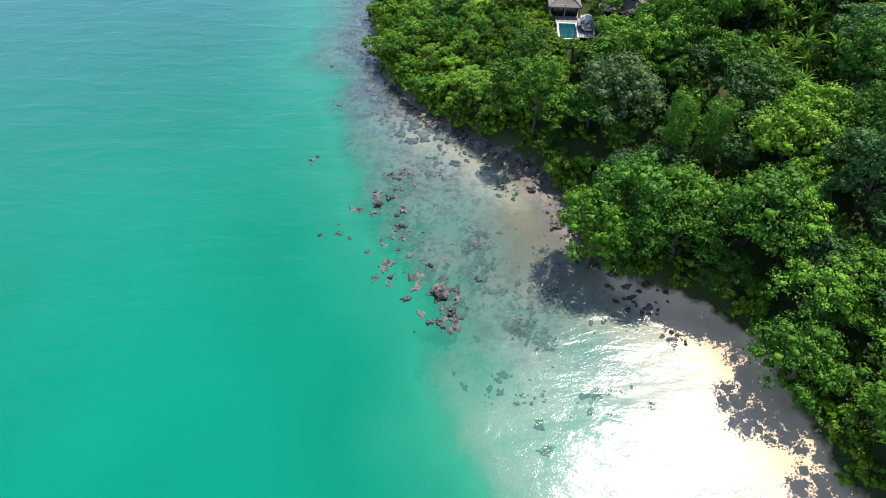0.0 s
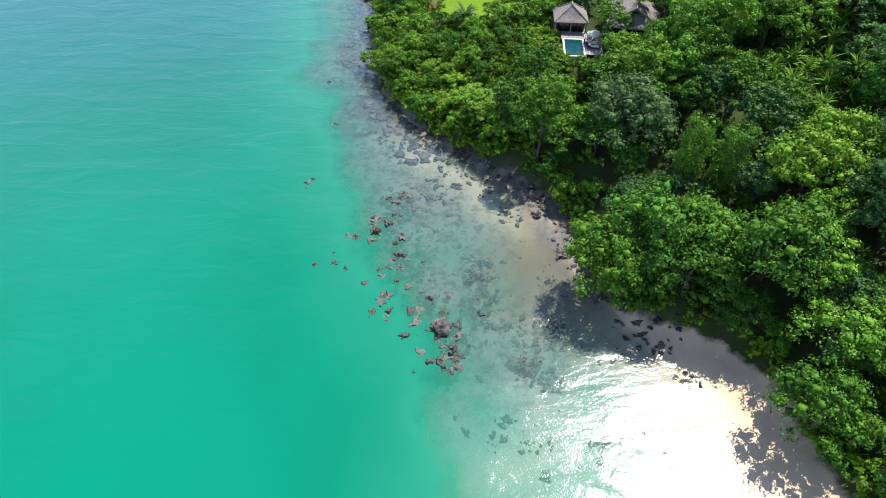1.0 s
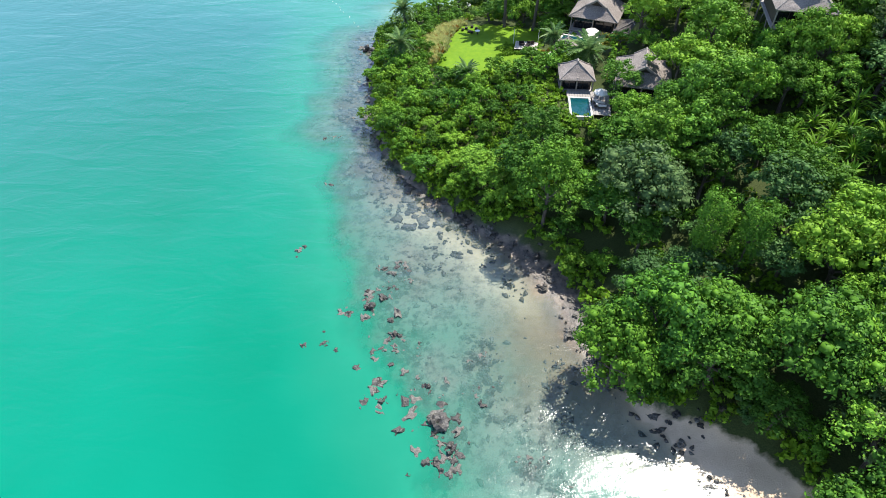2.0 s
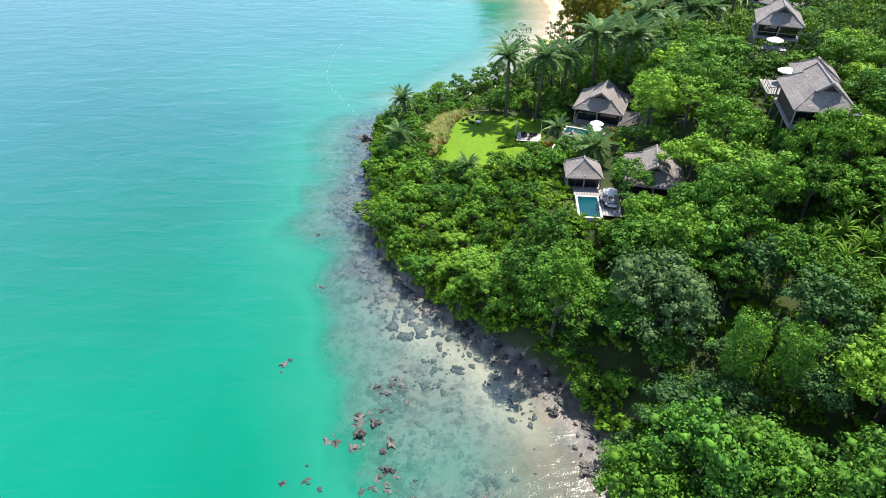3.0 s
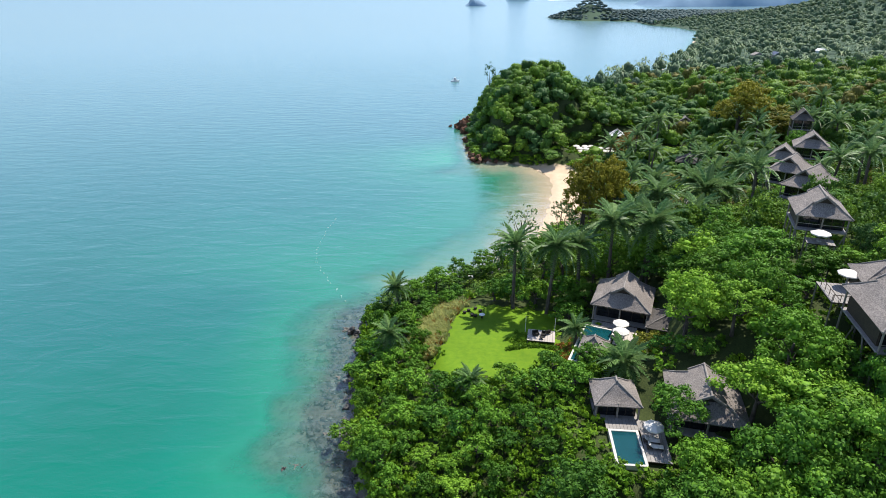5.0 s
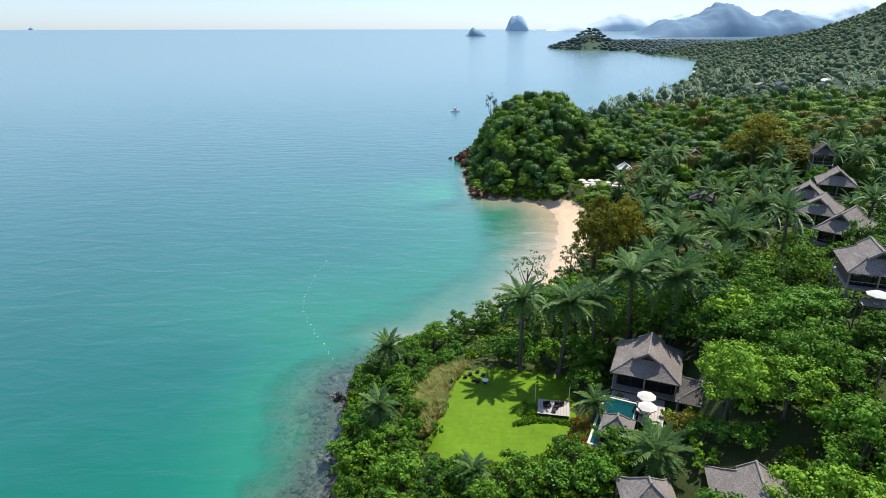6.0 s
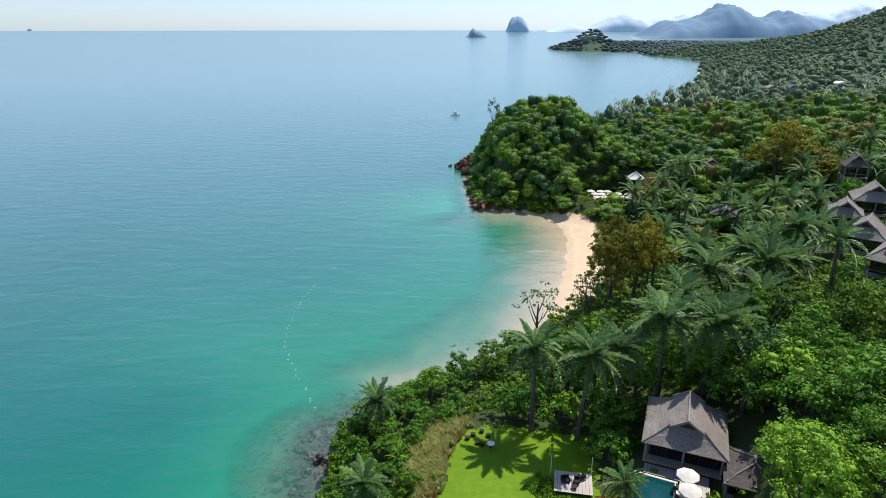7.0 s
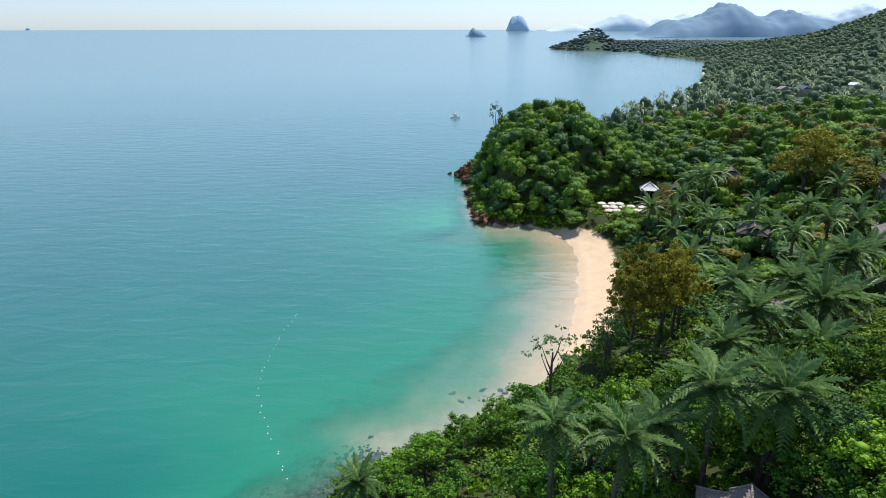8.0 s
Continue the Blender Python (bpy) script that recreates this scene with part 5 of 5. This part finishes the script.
villa(109.0, 222.0, -25, 10.0, 10.0, 20.2, 3.8, 17.0, "brown-grey thatched villa with a wide roof", True, seed=12)
villa(117.0, 243.5, -20, 6.5, 6.5, 24.0, 3.2, 21.0, "tall dark thatched house above the palm grove", True, mat=THATCH_OLD, seed=13)
villa(79.5, 238.0, -25, 8.0, 6.5, 8.8 + 2.4, 2.0, 8.6, "low grey roof hidden in the palm grove", True, mat=THATCH_OLD, seed=14)
villa(64.4, 194.0, -25, 4.0, 4.0, z_at(64.4, 194) + 4.2, 1.4, z_at(64.4, 194) + 1.2, "small pale hut between palms", True, seed=15, name="hut", gable=False, category="hut")
villa(71.0, 295.5, -12, 6.5, 6.0, 7.6, 2.4, 4.6, "white-roofed beach pavilion behind the parasols", mat=WHITE_PAINT, seed=16, name="beach_pavilion", gable=False, category="pavilion")
villa(79.5, 292.5, -10, 8.5, 7.0, 7.4, 2.8, 4.6, "dark-roofed open beach restaurant", mat=THATCH_OLD, seed=17, name="beach_pavilion", category="pavilion")
villa(98.5, 295.0, -15, 8.0, 6.5, 12.6, 2.6, 9.6, "small thatched house at the back of the beach", True, seed=18, name="hut", category="hut")
villa(112.0, 297.0, -15, 6.5, 6.0, 14.5, 3.4, 11.2, "small grey thatched house under tall trees", True, seed=19, name="hut", category="hut")

# the lawn and what stands on it
LAWN_EDGE = [(-2.6, 126.6), (-0.6, 123.2), (8, 122.9), (15.4, 124.8), (18.6, 130.5), (20.4, 138), (20.6, 144.4), (14, 146.6), (8, 147.4), (3.4, 146.4), (0.8, 142), (-0.2, 135), (-2.2, 130)]


def in_lawn(x, y):
    odd = False
    for (ax, ay), (bx, by) in zip(LAWN_EDGE, LAWN_EDGE[1:] + LAWN_EDGE[:1]):
        if (ay > y) != (by > y) and x < (bx - ax) * (y - ay) / (by - ay) + ax:
            odd = not odd
    return odd


lx, ly, lz, lq = sheet(np.arange(-4, 22, 0.4), np.arange(121, 149, 0.4), land)
keep = [in_lawn(lx[q].mean() + 0.5 * math.sin(ly[q].mean() * 2.3), ly[q].mean() + 0.4 * math.sin(lx[q].mean() * 1.9)) for q in lq]
me = np_mesh("lawn", np.stack([lx, ly, lz + 0.06], -1), lq[np.array(keep)], [LAWN])
me.shade_smooth()
tagged(part("lawn", me, None), "bright green mown lawn on the point above the sea", "lawn", kind="structure")
plat = deck(16.4, 134.3, -10, 4.8, 3.8, 6.55, "pale timber platform with dark lounge chairs", mat=PALE_DECK)
armchair(15.4, 134.4, 6.55, 10, wide=1.1, label="dark wicker two-seat sofa on the platform")
armchair(16.8, 134.2, 6.55, -20)
armchair(17.6, 135.0, 6.55, 200)
table(16.3, 133.2, 6.55, 0.4, 0.4, DARKCLOTH, "low dark round table on the platform", "coffee_table")
for px, py in ((13.9, 136.6), (19.0, 135.8)):
    pole = thing("pole", "slim pale pole beside the lawn platform", "pole", Matrix.Translation((px, py, z_at(px, py))), "platform poles")
    part("shaft", tube(bmesh.new(), [(0, 0, -0.3), (0, 0, 3.2)], [0.06, 0.05], 8), WHITE_PAINT, pole)
    part("cap", tube(bmesh.new(), [(0, 0, 3.2), (0, 0, 3.28)], [0.08, 0.07], 8), POST, pole)
table(6.4, 142.2, z_at(6.4, 142.2) + 0.06, 0.55, 0.75, WHITE_PAINT, "small round white-topped garden table")
for x, y in ((4.6, 143.0), (4.0, 144.8), (5.3, 145.6), (3.2, 144.0), (5.2, 142.6), (6.2, 144.6)):
    t = thing("stool", "dark rounded garden stool on the lawn", "stool", Matrix.Translation((x, y, z_at(x, y) + 0.05)), "garden stools")
    part("seat", tube(bmesh.new(), [(0, 0, 0.32), (0, 0, 0.40), (0, 0, 0.46)], [0.34, 0.38, 0.30], 10), DARKCLOTH, t)
    part("body", tube(bmesh.new(), [(0, 0, 0), (0, 0, 0.16), (0, 0, 0.32)], [0.24, 0.33, 0.30], 10), DARKCLOTH, t)


def tuft(seed, blades, height, spread):
    r = np.random.default_rng(seed)
    vs = []
    for _ in range(blades):
        a, b = r.random() * 6.28, r.random() * 6.28
        p = np.array([spread * r.random() * math.cos(a), spread * r.random() * math.sin(a), 0])
        d = np.array([math.cos(b), math.sin(b), 0])
        s = np.array([-d[1], d[0], 0]) * 0.09
        hh = height * (0.6 + 0.6 * r.random())
        vs.append(np.array([p - s, p + s, p + d * hh * 0.25 + s * 0.7 + [0, 0, hh * 0.7], p + d * hh * 0.55 + [0, 0, hh * 0.95]]))
    v = np.concatenate(vs)
    return v, np.arange(len(v)).reshape(-1, 4)


TUFTS = [tuft(k, 26, 1.0, 0.4) for k in range(4)]
r3 = random.Random(77)
dry, rust = [], []
while len(dry) < 800:
    x, y = r3.gauss(-2.6, 1.6), r3.uniform(130, 148.5)
    x += 3.2 * max(0, (y - 142) / 6)
    if not in_lawn(x, y) and looked_up(LUT_D, x, y) > 6:
        dry.append((x, y, z_at(x, y), r3.uniform(0.8, 1.3), r3.uniform(0.9, 1.5), r3.uniform(0, 6.28), r3.randrange(4), int(r3.random() < 0.10)))
joined("tall_grass", dry, TUFTS, [DRYGRASS, REDGRASS], "tall pale dry grass along the lawn's seaward edge", "grass")
while len(rust) < 200:
    k = r3.random()
    x, y = 17.0 + 4.0 * k + r3.gauss(0, 0.7), 122.5 + 9.5 * k + r3.gauss(0, 0.7)
    rust.append((x, y, z_at(x, y) - 0.1, r3.uniform(0.5, 0.9), r3.uniform(0.5, 1.0), r3.uniform(0, 6.28), r3.randrange(5), 0 if r3.random() < 0.65 else 1))
joined("rust_shrubs", rust, SHRUBS, [REDGRASS, LEAF_SHRUB], "rust and lime coloured garden shrubs beside the pool", "shrubs")
hedge = []
for k in range(44):
    s = k / 43
    x, y = 10.2 + 8.6 * s, 131.2 - 0.5 * s + 0.8 * math.sin(s * 3)
    hedge.append((x, y, z_at(x, y) - 0.1, 0.55, 0.62, r3.uniform(0, 6.28), r3.randrange(5), 0))
for k in range(64):
    s = k / 63
    hedge.append((-1.5 + 19.5 * s, 121.5 + 2.2 * s * s + 0.5 * math.sin(9 * s), z_at(-1.5 + 19.5 * s, 121.5 + 2.2 * s * s) - 0.1, 0.9, 0.8, r3.uniform(0, 6.28), r3.randrange(5), 0))
for k in range(26):
    x, y = r3.gauss(12.4, 0.8), r3.gauss(133.6, 1.1)
    hedge.append((x, y, z_at(x, y) - 0.1, 0.6, 0.7, r3.uniform(0, 6.28), r3.randrange(5), 0))
joined("hedge", hedge, SHRUBS, [LEAF_SHRUB], "clipped green hedges round the lawn", "hedge")

# ---- trees with a shape of their own ----
COL = [np_mesh("crown", *crown(700 + k, 2.3, 8.8, 80, 60, 0.27, column=True), [LEAF_MID]) for k in range(2)]
for x, y, top, k, s in ((31.8, 67.8, 20.0, 0, 0.85), (36.2, 66.2, 19.6, 1, 0.9)):
    z = z_at(x, y)
    t = thing("vine_covered_tree", "tree trunk wrapped in a column of dark green vines", "tree", Matrix.Translation((x, y, z)), "vine columns")
    part("trunk", TRUNKS["tall", k], None, t, m=Matrix.Diagonal((0.6, 0.6, (top - z - 1) / 9, 1)))
    part("vines", COL[k], None, t, m=Matrix.Translation((0, 0, top - z - 9.3)) @ Matrix.Diagonal((s, s, 1, 1)))
SPARSE = [np_mesh("crown", *crown(720 + k, 3.2, 6.0, 34, (8, 15)[k], 0.42, core=0), [(LEAF_GREY, LEAF_DARK)[k]]) for k in range(2)]
for x, y, top, k, s, lab in ((16.8, 171.0, 19.5, 0, 1.3, "thin nearly bare tree with a few grey-green leaves"), (27.2, 180.0, 18.8, 1, 0.8, "slender dark tree with open drooping leaf clumps"), (28.5, 181.5, 16.5, 1, 0.7, "slender dark tree with open drooping leaf clumps"), (19.0, 333.0, 36.0, 1, 0.8, "lone windswept tree on the headland's edge")):
    z = z_at(x, y)
    t = thing("slender_tree", lab, "tree", Matrix.Translation((x, y, z)), "slender trees")
    h = top - z
    part("trunk", TRUNKS["tall", k + 1], None, t, m=Matrix.Diagonal((0.9 * s, 0.9 * s, h / 10.2, 1)))
    part("crown", SPARSE[k], None, t, m=Matrix.Translation((0, 0, h * 0.50)) @ Matrix.Diagonal((s, s, h * 0.50 / 6.2, 1)))


def banana(x, y, s, seed):
    """A clump of big bright strap leaves."""
    t = thing("broad_leaved_clump", "clump of bright green arching strap leaves", "tropical plant", Matrix.Translation((x, y, z_at(x, y))), "strap-leaved clumps")
    r = random.Random(seed)
    for k in range(46):
        m = Matrix.Translation((r.uniform(-0.35, 0.35) * s, r.uniform(-0.35, 0.35) * s, r.uniform(0.6, 2.6) * s)) @ Matrix.Rotation(k * 2.4 + r.uniform(-0.3, 0.3), 4, "Z") @ Matrix.Rotation(radians(r.uniform(-75, 5)), 4, "Y") @ Matrix.Scale(s * r.uniform(0.75, 1.05), 4)
        part("leaf", STRAP, None, t, m=m)
    part("stem", tube(bmesh.new(), [(0, 0, -0.3), (0, 0, 3.0 * s)], [0.3, 0.15], 7), BARK, t)


sv, sf = [], []
for k in range(7):
    q = k / 6
    hw = 0.17 * math.sin(math.pi * (0.12 + 0.86 * q))
    sv += [(3.0 * q, -hw, 0.35 * math.sin(q * 2.2) - 0.6 * q * q + 0.06), (3.0 * q, 0, 0.35 * math.sin(q * 2.2) - 0.6 * q * q), (3.0 * q, hw, 0.35 * math.sin(q * 2.2) - 0.6 * q * q + 0.06)]
    if k:
        b = 3 * k
        sf += [(b - 3, b - 2, b + 1, b), (b - 2, b - 1, b + 2, b + 1)]
STRAP = np_mesh("leaf", np.array(sv), np.array(sf), [LEAF_BRIGHT])
for i, (x, y, s) in enumerate(((48.8, 79.0, 1.0), (46.8, 76.2, 0.9), (51.4, 76.0, 1.05), (54.0, 90.0, 0.95), (57.0, 88.5, 1.0), (51.5, 87.0, 0.85), (50.0, 82.5, 0.85), (59.5, 92.0, 0.9), (53.5, 80.0, 0.95), (55.0, 84.5, 0.9), (58.0, 82.0, 0.95), (56.0, 78.0, 0.85), (52.5, 84.0, 0.8), (60.0, 86.0, 0.9), (48.0, 85.5, 0.8), (61.5, 79.5, 0.9), (57.5, 74.5, 0.8), (53.0, 72.5, 0.8), (62.5, 96.0, 0.9), (63.5, 90.0, 0.85), (47.0, 81.0, 0.7), (-6.5, 141.0, 0.8))):
    banana(x, y, s, i)

cover = [(x, y, z_at(x, y) - 0.2, r3.uniform(0.9, 1.5), r3.uniform(0.9, 1.6), r3.uniform(0, 6.28), r3.randrange(5), 0)
         for x, y, i in scatter(41, 45, 66, 70, 99, 1.7, 3000, lambda x, y, i: True) + scatter(44, 41, 63, 99, 126, 2.0, 1200, lambda x, y, i: True) + scatter(43, 30, 39, 59, 70, 1.6, 300, lambda x, y, i: True) + scatter(42, 17.5, 29, 92, 97, 1.5, 500, lambda x, y, i: y < 95.6 or x > 27)]
joined("ground_cover", cover, SHRUBS, [LEAF_SHRUB], "low bright green plants covering the slope", "shrubs")

# ---- the beach in the bay ----
r4 = random.Random(9)
for k in range(13):
    x, y = 53.5 + 2.9 * (k % 5) + r4.uniform(-0.5, 0.5), 280.5 + 4.2 * (k // 5) + r4.uniform(-0.6, 0.6)
    umbrella(x, y, z_at(x, y), 1.5, 2.5, "open cream beach parasol above sun loungers", "beach parasols")
    for o in (-0.9, 0.9):
        lounger(x + o, y - 0.6, z_at(x + o, y - 0.6), 165 + r4.uniform(-8, 8), "pale beach lounger under a parasol", "beach loungers")
bush = []
for k in range(70):
    s = k / 69
    bush.append((43.5 + 8.0 * s + r4.gauss(0, 1.3), 279.5 - 15 * s + r4.gauss(0, 1.3), 1.6, r4.uniform(1.0, 1.8), r4.uniform(1.0, 1.8), r4.uniform(0, 6.28), r4.randrange(5), 0))
joined("beach_shrubs", bush, SHRUBS, [LEAF_SHRUB], "low bright green shrubs along the back of the beach", "shrubs")

# the swimming line: floats on the water
LINE = np.array([(-21.5, 157.5), (-26.0, 166.0), (-29.6, 172.4), (-33.2, 180.2), (-34.7, 190.0), (-34.6, 201.0), (-33.6, 213.0)])
lr = np.concatenate([[0], np.cumsum(np.hypot(*np.diff(LINE, axis=0).T))])
FLOAT = bmesh.new()
bmesh.ops.create_uvsphere(FLOAT, u_segments=10, v_segments=6, radius=0.10, matrix=Matrix.Diagonal((1, 1.5, 1, 1)))
fm = bpy.data.meshes.new("float")
FLOAT.to_mesh(fm)
FLOAT.free()
fm.materials.append(WHITE_PAINT)
for k in range(28):
    s = lr[-1] * (k + r4.random()) / 28
    x, y = float(np.interp(s, lr, LINE[:, 0])) + r4.uniform(-0.3, 0.3), float(np.interp(s, lr, LINE[:, 1]))
    ob = tagged(new("float", fm), "small white float of a swimming line", "buoy", "swimming line floats")
    ob.matrix_basis = pose(x, y, 0.03, 0, 0, r4.uniform(0, 180))


# ---- the boat ----
def boat(x, y, turn):
    t = thing("boat", "small white motor boat with a blue awning at anchor", "boat", pose(x, y, 0, 0, 0, turn))
    bm = bmesh.new()
    prof = [(-3.4, 0.9, 0.75), (-1.5, 1.15, 0.80), (1.0, 1.05, 0.95), (2.6, 0.6, 1.15), (3.6, 0.03, 1.3)]
    rows = [[bm.verts.new((px, 0, -0.4)), bm.verts.new((px, -w * 0.8, -0.1)), bm.verts.new((px, -w, h)), bm.verts.new((px, w, h)), bm.verts.new((px, w * 0.8, -0.1))] for px, w, h in prof]
    for p, q in zip(rows, rows[1:]):
        for k in range(5):
            bm.faces.new((p[k], p[(k + 1) % 5], q[(k + 1) % 5], q[k]))
    bm.faces.new(rows[0]), bm.faces.new(rows[-1][::-1])
    part("hull", bm, WHITE_PAINT, t)
    part("cabin", box(2.6, 1.5, 1.0, (0.2, 0, 0.8), 0.12), WHITE_PAINT, t)
    part("window_band", box(2.2, 1.54, 0.36, (0.25, 0, 1.28), 0.02), GLASSY, t)
    part("awning", box(3.4, 1.9, 0.10, (-0.6, 0, 2.3), 0.04), BLUE_ROOF, t, "blue awning")
    for px in (-2.1, 0.9):
        for py in (-0.8, 0.8):
            part("awning_post", tube(bmesh.new(), [(px, py, 0.8), (px, py, 2.3)], [0.04, 0.04], 6), WHITE_PAINT, t)
    part("mast", tube(bmesh.new(), [(0.2, 0, 2.4), (0.1, 0, 4.3)], [0.05, 0.03], 6), WHITE_PAINT, t)
    part("flybridge", box(1.4, 1.3, 0.5, (0.0, 0, 2.4), 0.08), WHITE_PAINT, t)


boat(4.9, 523.0, 15)


# ---- houses along the far shore ----
def house(x, y, turn, w, l, h, roof, label, wall=PLASTER):
    t = thing("house", label, "house", pose(x, y, z_at(x, y) - 0.5, 0, 0, turn), "far houses")
    part("wall", box(w, l, h + 0.5, (0, 0, 0), 0.05), wall, t)
    bm = bmesh.new()
    a, b = w / 2 + 0.6, l / 2 + 0.6
    q = [bm.verts.new(p) for p in ((-a, -b, h + 0.4), (a, -b, h + 0.4), (a, b, h + 0.4), (-a, b, h + 0.4), (0, -b, h + 0.4 + w * 0.3), (0, b, h + 0.4 + w * 0.3))]
    for f in ((0, 3, 5, 4), (2, 1, 4, 5), (1, 0, 4), (3, 2, 5), (0, 1, 2, 3)):
        bm.faces.new([q[i] for i in f])
    part("roof", bm, roof, t)
    for k in (-1, 1):
        part("window", box(1.2, 0.08, 1.2, (k * w * 0.25, -l / 2 - 0.02, 1.6), 0.02), GLASSY, t)
    part("door", box(1.0, 0.08, 2.1, (0, -l / 2 - 0.02, 0.5), 0.02), TIMBER, t)


house(283, 524, 30, 5, 5, 6.5, WHITE_PAINT, "white house among the trees above the bay", WHITE_PAINT)
house(258, 540, 10, 7, 6, 5.5, BLUE_ROOF, "house with a dark blue roof in the woods")
house(246, 546, 0, 7, 6, 6, RIDGE, "pale low house below the blue roof", PLASTER)
house(212, 604, 40, 10, 8, 3, CANVAS, "pale beach house by the far shore")
house(205, 590, 35, 7, 6, 3, RIDGE, "small brown-roofed house by the far shore")
house(176, 424, 20, 9, 3, 5, RIDGE, "long pale roof in the woods")


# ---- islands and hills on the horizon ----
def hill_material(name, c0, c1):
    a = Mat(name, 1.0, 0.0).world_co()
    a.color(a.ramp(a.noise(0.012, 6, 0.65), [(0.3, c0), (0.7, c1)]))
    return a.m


# base colours with the air's haze painted in, three strengths by distance
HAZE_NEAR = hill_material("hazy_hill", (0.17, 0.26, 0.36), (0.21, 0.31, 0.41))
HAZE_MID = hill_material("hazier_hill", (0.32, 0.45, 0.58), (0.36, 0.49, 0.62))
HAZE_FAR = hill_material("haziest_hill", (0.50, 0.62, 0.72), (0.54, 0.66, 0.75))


def skyline(name, label, y, z0, peaks, mat, deep=120):
    """A range of rounded hills: peaks are rows of x, half width, height, steepness."""
    lo, hi = min(p[0] - p[1] for p in peaks), max(p[0] + p[1] for p in peaks)
    xs, ys = np.linspace(lo, hi, 140), np.linspace(y - deep, y + deep, 26)

    def height(gx, gy):
        k = np.zeros_like(gx)
        for px, half, h, pw in peaks:
            u = np.clip(1 - np.abs((gx - px) / half) ** pw, 0, 1)
            k = np.maximum(k, h * u * np.clip(1 - ((gy - y) / deep) ** 2, 0, 1) ** 0.6)
        rough = np.array([noise.noise(Vector((a * 0.02, b * 0.02, 5))) + 0.5 * noise.noise(Vector((a * 0.06, b * 0.06, 2))) for a, b in zip(gx.ravel(), gy.ravel())]).reshape(gx.shape)
        return z0 - 3 + k * (1 + 0.13 * rough)

    hx, hy, hz, hq = sheet(xs, ys, height)
    me = np_mesh(name, np.stack([hx, hy, hz], -1), hq, [mat])
    me.shade_smooth()
    return tagged(part(name, me, None), label, "hill", kind="structure")


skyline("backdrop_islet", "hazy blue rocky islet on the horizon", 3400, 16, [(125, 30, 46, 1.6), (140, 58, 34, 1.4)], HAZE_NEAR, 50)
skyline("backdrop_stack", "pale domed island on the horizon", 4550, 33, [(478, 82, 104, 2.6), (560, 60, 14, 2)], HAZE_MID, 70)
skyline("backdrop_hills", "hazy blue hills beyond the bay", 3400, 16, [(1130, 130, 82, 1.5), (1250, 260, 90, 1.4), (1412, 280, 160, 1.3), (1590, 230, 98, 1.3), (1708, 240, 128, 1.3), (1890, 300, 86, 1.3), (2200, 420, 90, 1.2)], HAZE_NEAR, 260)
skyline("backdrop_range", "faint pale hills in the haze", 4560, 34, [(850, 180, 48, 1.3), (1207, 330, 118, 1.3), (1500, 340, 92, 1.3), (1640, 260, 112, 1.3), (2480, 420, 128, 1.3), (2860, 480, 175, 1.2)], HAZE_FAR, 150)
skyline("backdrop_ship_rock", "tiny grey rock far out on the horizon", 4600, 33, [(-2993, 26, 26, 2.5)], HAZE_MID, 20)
